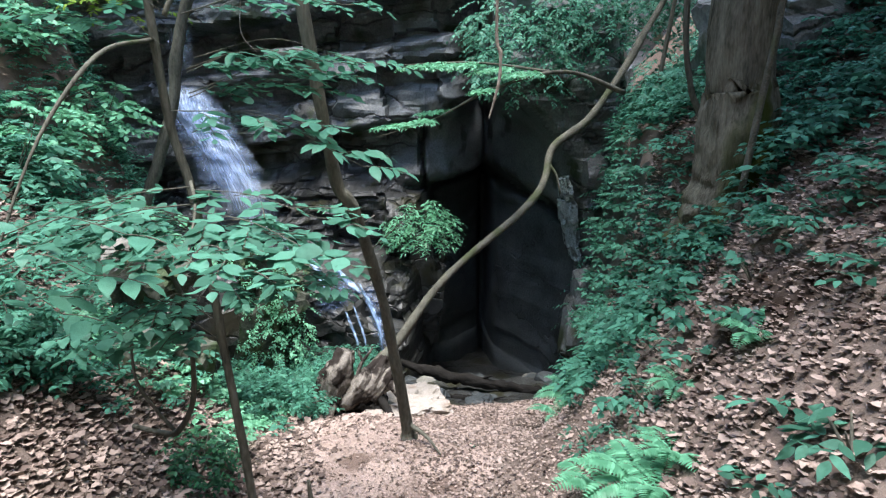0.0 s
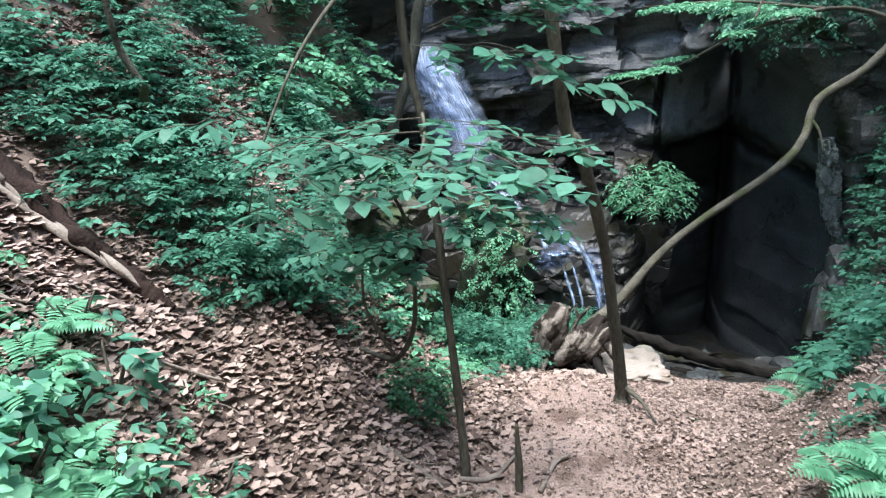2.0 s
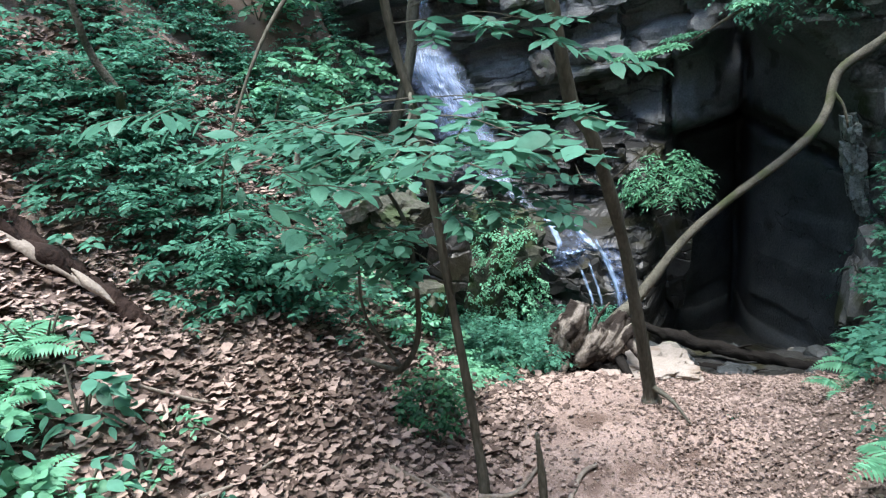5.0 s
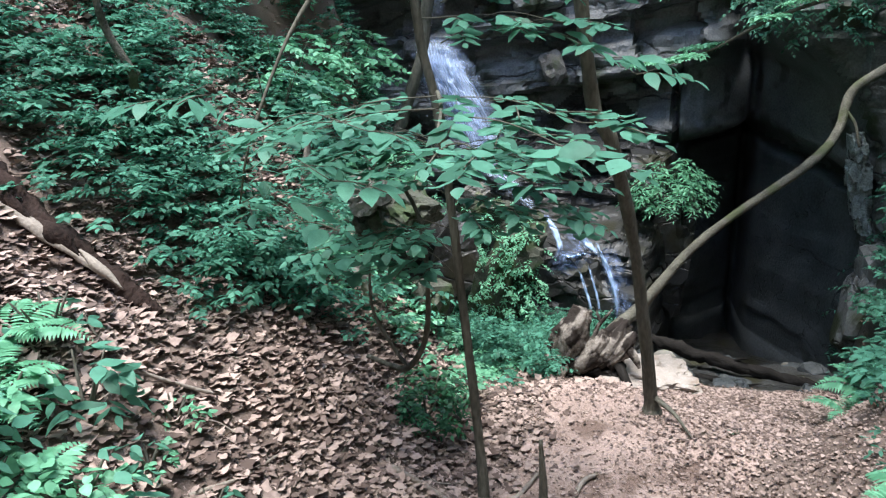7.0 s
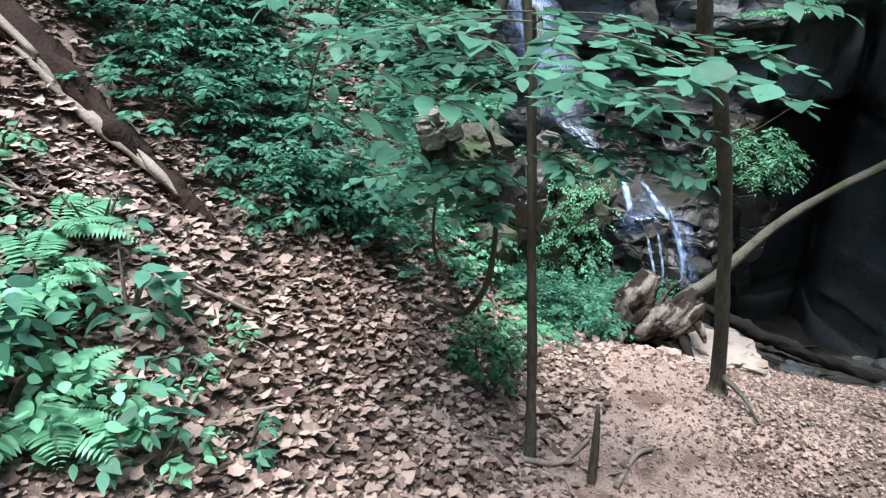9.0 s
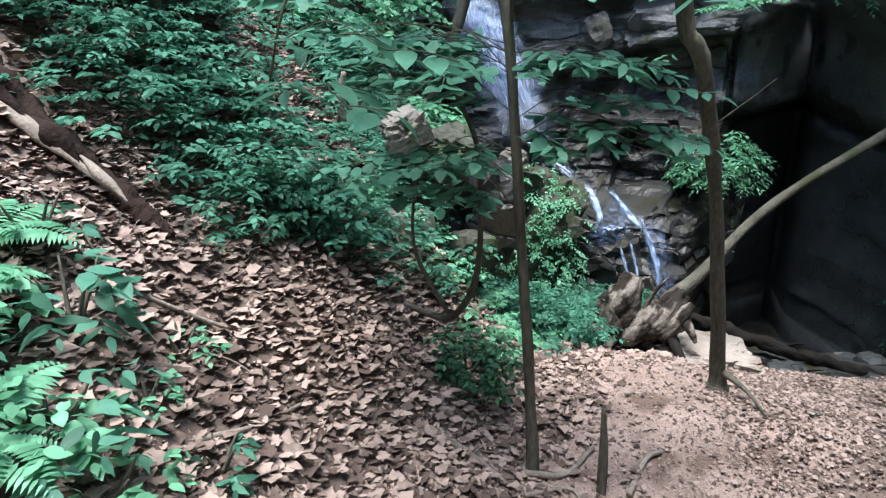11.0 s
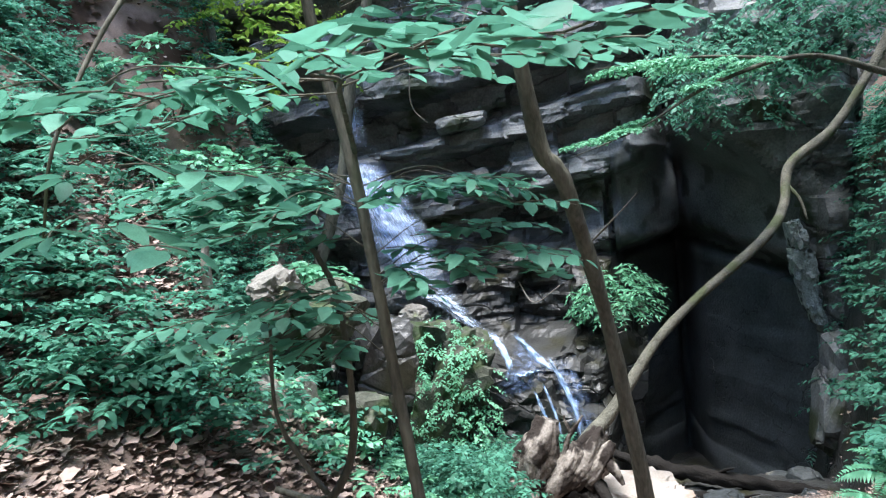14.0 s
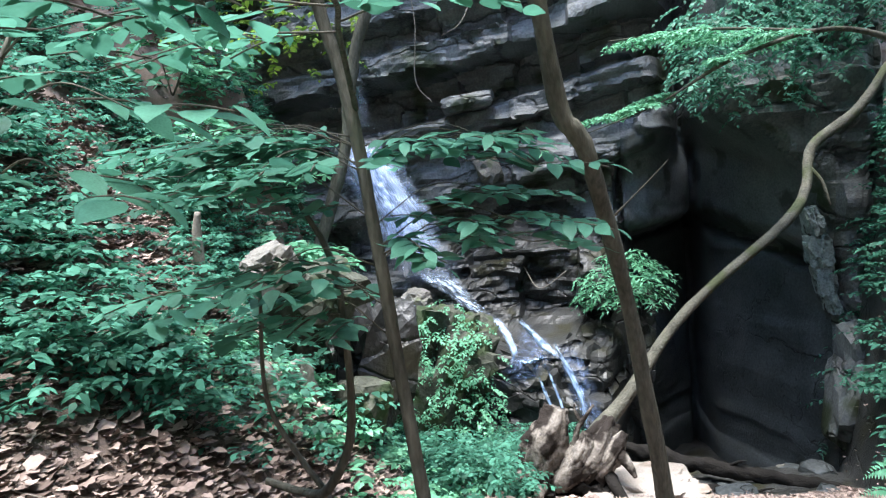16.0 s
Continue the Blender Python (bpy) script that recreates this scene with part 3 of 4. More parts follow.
M_VEIL = water_material("thin_veil", 0.3, 0.8, 1.0)
M_MIST = water_material("blue_film", 0.3, 0.9, 0.55, (0.4, 0.56, 0.95))
M_RILL = water_material("rill", 0.2, 0.6, 1.3, (0.5, 0.68, 1.0))


def water_sheet(name, line, parent, rows=40, cols=14, ragged=0.05, mat=None):
    """A veil along a line of (x, y, z, half width), crumpled, with uv down its length and across its span."""
    c = curve_points(line, rows)
    vs, fs, uvs, spans = [], [], [], []
    for i in range(rows):
        for k in range(cols):
            f = k / (cols - 1) * 2 - 1
            w = c[i, 3] * (1 + 0.25 * noise.noise(Vector((i * 0.25, f * 2, c[0, 0]))))
            vs.append((c[i, 0] + f * w, c[i, 1] - ragged * 2 * noise.noise(Vector((f * 4, i * 0.3, 1))) + 0.1 * f * f * min(1, w / 0.2), c[i, 2] + 0.05 * noise.noise(Vector((f * 5, i * 0.7, 4)))))
            uvs.append((k / (cols - 1) * c[i, 3] * 2, i / rows * 3))
            spans.append((1 - abs(f) ** 1.6, min(1.0, 5 * i / rows, 3 * (rows - 1 - i) / rows)))
    for i in range(rows - 1):
        for k in range(cols - 1):
            fs.append((i * cols + k, i * cols + k + 1, (i + 1) * cols + k + 1, (i + 1) * cols + k))
    ob = mesh_object(name, vs, fs, mat or M_WATER, parent)
    for title, rows_ in (("run", uvs), ("span", spans)):
        layer = ob.data.uv_layers.new(name=title)
        for lp in ob.data.loops:
            layer.data[lp.index].uv = rows_[lp.vertex_index]
    return ob


waterfall = thing("waterfall", "white waterfall tumbling over dark wet ledges", "waterfall")
water_sheet("upper_fall", [(-5.3, 13.3, 5.2, 0.25), (-5.2, 13.25, 4.0, 0.3), (-5.1, 13.2, 2.6, 0.3), (-5.0, 13.1, 1.8, 0.3)], waterfall, mat=M_VEIL)
water_sheet("main_fall", [(-4.95, 12.95, 1.55, 0.3), (-4.72, 12.75, 1.1, 0.42), (-4.35, 12.6, 0.5, 0.42), (-4.0, 12.5, -0.2, 0.42), (-3.75, 12.4, -0.9, 0.45)], waterfall)
water_sheet("main_veil", [(-4.95, 12.85, 1.55, 0.3), (-4.7, 12.65, 1.1, 0.4), (-4.4, 12.5, 0.6, 0.4), (-4.2, 12.4, 0.2, 0.35)], waterfall)
for k in range(3):
    water_sheet("veil", [(-5.0 + 0.1 * k, 12.8 - 0.12 * k, 1.6, 0.4), (-4.65 + 0.06 * k, 12.6 - 0.12 * k, 1.05, 0.6), (-4.25, 12.5 - 0.12 * k, 0.4, 0.62), (-3.95, 12.4 - 0.12 * k, -0.2, 0.6), (-3.6, 12.3 - 0.12 * k, -1.0, 0.6)], waterfall, mat=M_MIST if k else M_VEIL)
water_sheet("slide", [(-3.7, 12.2, -0.75, 0.4), (-3.25, 12.0, -1.0, 0.28), (-2.85, 11.8, -1.3, 0.16), (-2.4, 11.5, -1.5, 0.12)], waterfall, mat=M_VEIL)
water_sheet("slide", [(-2.45, 11.4, -1.42, 0.1), (-2.25, 11.3, -1.6, 0.08), (-2.1, 11.2, -1.9, 0.06), (-2.15, 11.2, -2.1, 0.04)], waterfall, 24, 6, 0.02, M_RILL)
# blue film over the tilted crag, and the rills that leave it
# The first film paints the wet rock's bluish glints as a thin veil.
water_sheet("film", [(-1.95, 11.22, -1.55, 0.12), (-1.8, 11.15, -1.85, 0.28), (-1.92, 11.1, -2.15, 0.34), (-2.1, 11.1, -2.45, 0.3)], waterfall, mat=M_MIST)
water_sheet("film", [(-1.35, 11.2, -1.8, 0.15), (-1.22, 11.15, -2.2, 0.2), (-1.08, 11.1, -2.7, 0.22), (-1.0, 11.05, -3.1, 0.2)], waterfall, mat=M_MIST)
for pts in (((-1.99, -1.38, 0.05), (-1.78, -1.63, 0.08), (-1.58, -1.86, 0.1), (-1.42, -2.0, 0.05)), ((-1.49, -1.73, 0.03), (-1.38, -2.0, 0.035), (-1.2, -2.45, 0.045), (-1.05, -2.95, 0.05)),
            ((-1.36, -1.95, 0.03), (-1.26, -2.25, 0.05), (-1.14, -2.6, 0.05), (-1.08, -3.1, 0.04)), ((-1.74, -2.25, 0.02), (-1.66, -2.5, 0.03), (-1.56, -2.8, 0.03), (-1.5, -3.1, 0.02)),
            ((-1.6, -2.15, 0.02), (-1.52, -2.4, 0.025), (-1.42, -2.75, 0.025), (-1.36, -3.1, 0.02)), ((-2.05, -2.0, 0.06), (-1.9, -2.05, 0.08), (-1.75, -2.0, 0.07), (-1.6, -1.95, 0.05))):
    water_sheet("rill", [(x, 11.08, z, w) for x, z, w in pts], waterfall, 26, 6, 0.02, M_RILL)
drops = []
for k in range(320):
    f = RNG.random()
    if k % 2:
        q = np.array([-5.6 + 0.4 * f, 13.1, 5.2 - 3.3 * f]) + RNG.normal(0, 0.22, 3)
    else:
        q = np.array([-4.95 + 1.0 * f, 12.5, 1.75 - 2.4 * f]) + RNG.normal(0, 0.3, 3)
    drops.append((*q, 0, 0, -1, *RNG.normal(0, 1, 3), RNG.uniform(0.012, 0.035)))
M_DROP = material("water_drops", (0.7, 0.78, 0.9), (0.85, 0.9, 1.0), 0.2, 2, 20, 0, 0.5)
spray_drops = tagged(leaf_mesh("water_spray", drops, M_DROP, fat=0.4), "white droplets thrown off the waterfall", "water spray", kind="stuff")

# ---------------------------------------------------------------- trees and logs
def tree_thing(name, label, foot, trunk, mat, n=40, segs=12, knobs=0.1, category="tree", knob_scale=3.0, group="", furrow=0.12):
    t = thing(name, label, category, (foot[0], foot[1], below(*foot, 0.02)), group)
    tube("trunk", trunk, mat, t, n=n, segs=segs, knobs=knobs, seed=foot[0], knob_scale=knob_scale, furrow=furrow)
    return t


sapling = tree_thing("sapling", "thin dark-barked sapling with broad green leaves", (-1.27, 3.95),
                     [(-1.27, 3.95, -1.68, 0.042), (-1.31, 4, -1.15, 0.03), (-1.41, 4, -0.15, 0.026), (-1.47, 4, 0.46, 0.026), (-1.54, 4, 1.0, 0.028), (-1.63, 4.0, 1.4, 0.026), (-1.68, 3.95, 2.3, 0.024), (-1.75, 3.9, 4.2, 0.02)], M_BARK, 48)
tube("side_limb", [(-1.6, 4.0, 1.98, 0.016), (-1.5, 4.02, 2.3, 0.014), (-1.3, 4.0, 3.6, 0.01)], M_BARK, sapling)

LEAFLET = []
for k in range(3):
    bm = bmesh.new()
    row = []
    for f, w in ((0, 0.0), (0.16, 0.26), (0.4, 0.42 - 0.03 * k), (0.66, 0.33), (0.86, 0.14), (1.0, 0.0)):
        sag = -0.16 * f * f * (0.6 + 0.5 * k)
        mid = bm.verts.new((f, 0, sag))
        row.append((mid, bm.verts.new((f + 0.02, w * 0.62, sag + 0.09 * w)), bm.verts.new((f - 0.01, -w * 0.62, sag + 0.09 * w))) if w else (mid, mid, mid))
    for a, b in zip(row[:-1], row[1:]):
        for s in (1, 2):
            ring = []
            for q in (a[0], a[s], b[s], b[0]):
                if q not in ring:
                    ring.append(q)
            bm.faces.new(ring if s == 2 else ring[::-1])
    me = bpy.data.meshes.new("leaf")
    bm.to_mesh(me)
    bm.free()
    me.polygons.foreach_set("use_smooth", [True] * len(me.polygons))
    me.materials.append(M_LEAF)
    LEAFLET.append(me)


def leaf_objects(spots, parent, holder):
    """Single leaves as parts, sharing three meshes."""
    for i, a in enumerate(spots):
        p, d, u = Vector(a[0:3]), Vector(a[3:6]).normalized(), Vector(a[6:9])
        s = u.cross(d).normalized()
        u = d.cross(s)
        ob = new("leaf", LEAFLET[i % 3])
        ob.parent = holder
        m = Matrix((d, s, u)).transposed().to_4x4()
        m.translation = p - Vector(parent.location)
        ob.matrix_basis = m @ Matrix.Scale(a[9], 4)


def limb_with_leaves(parent, start, tip, leaf, lean=0.1, twigs=5, single=True, bag=None, twig_len=0.3):
    """A side branch from start to tip, with leafy twigs on both sides in one flat layer."""
    a, b = np.array(start, float), np.array(tip, float)
    mid = (a + b) / 2 + np.array([0, 0, lean])
    br = tube("branch", [(*a, 0.0035), (*mid, 0.0025), (*b, 0.0015)], M_BARK, parent, n=14, segs=6)
    spots = [] if bag is None else bag
    turn = math.atan2(b[1] - a[1], b[0] - a[0])
    for i in range(twigs):
        f = 0.15 + 0.85 * i / max(1, twigs - 1)
        q = (1 - f) ** 2 * a + 2 * f * (1 - f) * mid + f * f * b
        side = (1 if i % 2 else -1) * (0.75 if i < twigs - 1 else 0.0)
        tw = spray(spots, q, turn + side, twig_len * RNG.uniform(0.8, 1.2), leaf, 0.1, 0.22, 0.5, 0.22)
        tube("twig", [(*t[:3], 0.003) for t in tw[::max(1, len(tw) // 3)]], M_BARK, parent, n=6, segs=4).parent = br
    if bag is None:
        leaf_objects(spots, parent, br)
    return spots


for start, tip, leaf, tw in (((-1.6, 3.97, 1.45), (-0.45, 3.72, 1.15), 0.115, 7), ((-1.5, 4.0, 0.75), (-0.8, 3.85, 0.62), 0.1, 5), ((-1.46, 4.0, 0.35), (-0.85, 3.85, 0.42), 0.1, 5),
                           ((-1.45, 4.0, 1.75), (-0.5, 4.0, 1.72), 0.1, 5)):
    limb_with_leaves(sapling, start, tip, leaf, 0.12, tw)
crown = []
for k in range(11):
    h = RNG.uniform(-0.05, 0.8)
    w = RNG.uniform(2.0, 4.6)
    r = RNG.uniform(0.5, 1.25)
    st = (-1.45 - 0.07 * h, 4.0, h)
    limb_with_leaves(sapling, st, (st[0] + math.cos(w) * r, st[1] + 0.55 * math.sin(w) * r, h + RNG.uniform(-0.12, 0.18)), 0.095, 0.12, 6, bag=crown)
for k in range(4):
    h, w, r = RNG.uniform(1.6, 2.4), RNG.uniform(0, 6.28), RNG.uniform(0.4, 1.0)
    limb_with_leaves(sapling, (-1.6, 3.95, h), (-1.6 + math.cos(w) * r, 3.95 + math.sin(w) * r * 0.7, h + 0.15), 0.1, 0.12, 5, bag=crown)
for k in range(5):
    h, w, r = RNG.uniform(0.15, 0.7), RNG.uniform(-1.0, 0.6), RNG.uniform(0.45, 0.8)
    st = (-1.45 - 0.07 * h, 4.0, h)
    limb_with_leaves(sapling, st, (st[0] + math.cos(w) * r, st[1] + 0.5 * math.sin(w) * r, h + RNG.uniform(-0.05, 0.15)), 0.095, 0.1, 5, bag=crown)
for k in range(6):
    h, w, r = RNG.uniform(1.3, 2.1), RNG.uniform(-0.8, 0.9), RNG.uniform(0.5, 1.1)
    st = (-1.5, 4.0, h)
    limb_with_leaves(sapling, st, (st[0] + math.cos(w) * r, st[1] + 0.5 * math.sin(w) * r, h + RNG.uniform(-0.05, 0.15)), 0.095, 0.1, 5, bag=crown)
tube("forward_limb", [(-1.5, 4.0, 0.9, 0.012), (-1.38, 3.6, 1.08, 0.01), (-1.18, 3.1, 1.03, 0.008), (-1.02, 2.55, 0.93, 0.004)], M_BARK, sapling, n=20, segs=7)
for start, tip, tw in (((-1.3, 3.4, 1.07), (-0.58, 3.0, 1.0), 5), ((-1.15, 3.05, 1.02), (-0.5, 2.55, 0.94), 6), ((-1.2, 3.15, 1.04), (-1.68, 2.7, 0.95), 5), ((-1.02, 2.65, 0.95), (-0.76, 2.42, 0.92), 4),
                       ((-1.35, 3.5, 1.07), (-1.9, 3.1, 0.95), 5)):
    limb_with_leaves(sapling, start, tip, 0.09, 0.04, tw, bag=crown)
fan_leaves("foliage", crown, M_LEAF, OVATE, 0.35, sapling)

tube("low_branch", [(-1.66, 3.95, 1.85, 0.014), (-1.75, 3.5, 1.75, 0.012), (-1.85, 3.1, 1.4, 0.009), (-1.95, 2.85, 0.95, 0.006), (-2.05, 2.85, 0.65, 0.004)], M_BARK, sapling)
for start, tip in (((-1.95, 2.85, 0.95), (-1.3, 2.65, 1.0)), ((-2.0, 2.85, 0.8), (-1.55, 2.8, 0.78)), ((-1.9, 2.85, 1.05), (-2.1, 2.6, 1.12)), ((-2.05, 2.85, 0.65), (-1.7, 2.8, 0.6))):
    limb_with_leaves(sapling, start, tip, 0.13, 0.08, 3, twig_len=0.22)

leaning_tree = tree_thing("leaning_tree", "slender bare trunk leaning over the trodden path", (-0.33, 5.52),
                          [(-0.32, 5.54, -1.6, 0.095), (-0.34, 5.5, -1.38, 0.054), (-0.49, 5.2, -0.17, 0.044), (-0.64, 4.86, 0.6, 0.046), (-0.7, 4.79, 0.78, 0.05), (-0.77, 4.75, 0.92, 0.045), (-0.85, 4.6, 1.58, 0.042), (-0.95, 4.5, 2.6, 0.043), (-1.0, 4.4, 4.5, 0.03)], M_BARK, 54)
tube("root", [(-0.3, 5.5, -1.44, 0.03), (-0.15, 5.35, -1.47, 0.018), (-0.02, 5.15, -1.53, 0.008)], M_BARK, leaning_tree, n=12, segs=6)
tube("branch_stub", [(-0.56, 5.0, 0.35, 0.006), (-0.4, 4.95, 0.5, 0.004), (-0.28, 4.9, 0.62, 0.002)], M_BARK, leaning_tree, n=10, segs=5)
bag = []
spray(bag, (-0.78, 4.72, 0.72), 2.6, 0.1, 0.07)
leaf_mesh("foliage", bag, M_FERN, leaning_tree, 0.7)

# ---- uprooted tree
fallen_tree = thing("fallen_tree", "uprooted dead tree with bare trunk propped on the bank", "tree", (-1.0, 6.95, -2.0))
tube("trunk", [(-0.92, 6.93, -1.74, 0.1), (-0.75, 7.05, -1.52, 0.075), (-0.52, 7.25, -1.3, 0.055), (0.04, 7.75, -0.68, 0.047), (1.07, 8.6, 0.0, 0.05), (1.42, 9.2, 0.3, 0.052), (1.58, 9.5, 0.74, 0.056), (2.09, 9.7, 1.11, 0.055), (2.61, 10, 1.76, 0.05), (2.99, 10.3, 2.33, 0.055), (3.6, 10.8, 3.2, 0.04)], M_POLE, fallen_tree, n=80, segs=14, knobs=0.09)
tube("broken_limb", [(1.5, 9.35, 0.5, 0.03), (1.6, 9.3, 0.35, 0.02), (1.66, 9.25, 0.1, 0.01)], M_POLE, fallen_tree, n=10, segs=6)


def lump(name, at, size, seed, parent, mat=M_ROOT, turn=(0, 0, 0), rough_by=0.5):
    bm = stone_data(size, seed, 5, rough_by, 1.7)
    for v in bm.verts:
        q = v.co * 9 + Vector((seed, 0, 0))
        v.co *= 1 + 0.34 * (0.5 - abs(noise.noise(q))) + 0.18 * (0.5 - abs(noise.noise(q * 2.7)))
    bm.transform(pose(at[0] - parent.location.x, at[1] - parent.location.y, at[2] - parent.location.z, *turn))
    me = bpy.data.meshes.new(name)
    bm.to_mesh(me)
    bm.free()
    me.materials.append(mat)
    me.polygons.foreach_set("use_smooth", [True] * len(me.polygons))
    ob = new(name, me)
    ob.parent = parent
    return ob


def splinter(name, pts, mat, seed, knobs=0.22, n=44, segs=44, furrow=0.6):
    """A weathered piece of root or stump: furrowed along its length, with a ragged broken end."""
    x0, y0, z0 = fallen_tree.location
    vs, fs = tube_data([(x - x0, y - y0, z - z0, r) for x, y, z, r in pts], n, segs, 0.0, seed, 5.0, 0.0)
    axis = curve_points([(x - x0, y - y0, z - z0, r) for x, y, z, r in pts], n)
    for i in range(n):
        mid, f = Vector(axis[i, :3]), i / n
        for k in range(segs):
            w = 2 * math.pi * k / segs + 0.8 * f
            a = Vector((math.cos(w), math.sin(w), 0))
            g = 1 + 2.2 * knobs * noise.noise(a * 1.3 + Vector((seed, 0, 2.2 * f))) - furrow * abs(noise.noise(a * 3.2 + Vector((0, seed, 1.3 * f)))) + 0.3 * furrow * noise.noise(a * 8 + Vector((seed, 0, 3 * f)))
            j = i * segs + k
            vs[j] = mid + (vs[j] - mid) * (g + 0.2)
    top = Vector(vs[-1]) - Vector(vs[-1 - 4 * segs])
    vs = [v + top * (0.5 * noise.noise(Vector((i % segs * 0.9, seed, 0)))) if i >= (n - 2) * segs else v for i, v in enumerate(vs)]
    return mesh_object(name, vs, fs, mat, fallen_tree)


# broken stump end standing on the mound
splinter("root_ball", [(-1.25, 6.96, -2.09, 0.14), (-1.27, 6.91, -1.85, 0.2), (-1.23, 6.91, -1.63, 0.17), (-1.14, 6.93, -1.45, 0.13), (-1.09, 6.96, -1.31, 0.09)], M_ROOT, 1.3)
splinter("root_flare", [(-1.18, 6.83, -1.97, 0.06), (-1.04, 6.85, -1.88, 0.12), (-0.88, 6.87, -1.74, 0.14), (-0.77, 6.96, -1.59, 0.11), (-0.66, 7.06, -1.46, 0.07)], M_ROOT, 2.6)
splinter("root_flare", [(-1.07, 6.78, -1.82, 0.03), (-0.96, 6.78, -1.72, 0.07), (-0.88, 6.83, -1.59, 0.06), (-0.86, 6.87, -1.48, 0.03)], M_ROOT, 4.1, 0.2)
splinter("root_flare", [(-0.83, 6.85, -1.82, 0.1), (-0.71, 6.87, -1.72, 0.08), (-0.62, 6.91, -1.61, 0.07), (-0.56, 6.96, -1.52, 0.03)], M_ROOT, 5.2, 0.2)
# Near-black colour paints the shaded gap under the stump.
lump("root_base_shaded", (-1.23, 6.93, -2.08), (0.24, 0.2, 0.14), 4.2, fallen_tree, M_SHADED_WOOD)
lump("root_base_shaded", (-0.86, 6.96, -2.02), (0.22, 0.18, 0.16), 5.4, fallen_tree, M_SHADED_WOOD)
for k, pts in enumerate((((-1.28, 6.85, -1.82, 0.06), (-1.41, 6.77, -1.85, 0.05), (-1.50, 6.74, -1.92, 0.02)), ((-1.31, 6.87, -1.95, 0.06), (-1.44, 6.79, -2.00, 0.045), (-1.48, 6.72, -2.08, 0.02)),
                         ((-1.22, 6.78, -1.91, 0.05), (-1.25, 6.68, -1.95, 0.045), (-1.31, 6.63, -2.04, 0.02)), ((-0.96, 6.87, -1.63, 0.03), (-0.92, 6.87, -1.45, 0.022), (-0.79, 6.89, -1.26, 0.012)),
                         ((-0.90, 6.87, -1.40, 0.016), (-0.94, 6.87, -1.31, 0.012), (-0.94, 6.87, -1.25, 0.007)), ((-0.71, 6.85, -1.82, 0.05), (-0.60, 6.70, -1.95, 0.045), (-0.50, 6.55, -2.07, 0.025)),
                         ((-0.62, 6.87, -1.65, 0.05), (-0.54, 6.81, -1.72, 0.04), (-0.49, 6.78, -1.82, 0.015)))):
    # One root is near-black for the shadow it lies in.
    tube("root", pts, M_SHADED_WOOD if k == 5 else M_ROOT, fallen_tree, n=16, segs=10, knobs=0.16, seed=k, knob_scale=6, furrow=0.2)

# ---- big mossy tree and its neighbours
big_tree = tree_thing("big_tree", "thick mossy trunk with deeply furrowed bark on the bank", (2.62, 6.0),
                      [(2.8, 6.05, 0.2, 0.66), (2.76, 6.05, 0.62, 0.48), (2.69, 6.05, 1.0, 0.37), (2.64, 6.05, 1.5, 0.3), (2.63, 6.05, 2.4, 0.27), (2.66, 6.05, 9, 0.22)], M_MOSS, 60, 56, 0.03, knob_scale=3, furrow=0.16)
# Leaves high out of view, added to shade the right-hand bank.
bag = []
for k in range(760):
    w, r = RNG.uniform(0, 2 * math.pi), 3.0 * math.sqrt(RNG.random())
    spray(bag, (3.7 + r * math.cos(w), 4.7 + r * math.sin(w), RNG.uniform(6.0, 9.5)), RNG.uniform(0, 6.28), 0.7, 0.2, 0.1, 0.3)
leaf_mesh("crown", bag, M_LEAF, big_tree, 0.6)
tree_thing("thin_tree", "pale thin trunk leaning against the mossy tree", (2.44, 5.4),
           [(2.44, 5.4, 0.5, 0.035), (2.47, 5.4, 0.85, 0.03), (2.52, 5.35, 1.5, 0.027), (2.58, 5.3, 2.25, 0.024), (2.7, 5.25, 4, 0.015)], M_POLE)
tree_thing("thin_tree", "thin dark crooked trunk on the bank", (2.56, 6.6),
           [(2.56, 6.6, 0.9, 0.045), (2.54, 6.6, 1.25, 0.035), (2.4, 6.6, 1.6, 0.03), (2.3, 6.6, 2.4, 0.028), (2.3, 6.5, 5, 0.02)], M_BARK)
tree_thing("thin_tree", "thin pale crooked trunk on the green hillside", (-4.3, 4.6),
           [(-4.3, 4.62, 0.4, 0.06), (-4.28, 4.6, 0.65, 0.042), (-4.08, 4.42, 1.12, 0.036), (-4.06, 4.4, 1.2, 0.034), (-4.14, 4.3, 1.5, 0.028), (-4.12, 4.2, 1.9, 0.026), (-4.3, 4.1, 3.5, 0.015)], M_POLE)
tree_thing("dead_stake", "short pale broken stake among leaves", (-3.46, 5.7),
           [(-3.46, 5.7, 0.1, 0.04), (-3.45, 5.7, 0.4, 0.033), (-3.42, 5.69, 0.55, 0.02)], M_BARE, 12, category="stake")
tree_thing("stub", "snapped sapling stub standing in the path", (-0.89, 4.0),
           [(-0.89, 4.0, -1.75, 0.028), (-0.9, 4.0, -1.35, 0.025), (-0.92, 4.0, -1.03, 0.013)], M_BARK, 14, category="stump")
tree_thing("waterfall_tree", "dark crooked trunk beside the upper waterfall", (-4.6, 9.8),
           [(-4.6, 9.8, -0.4, 0.1), (-4.25, 9.9, 0.5, 0.085), (-3.98, 10, 1.37, 0.08), (-3.9, 10, 1.9, 0.085), (-3.72, 10, 2.6, 0.075), (-3.42, 10, 3.5, 0.07), (-3.3, 10, 6, 0.05)], M_BARK)
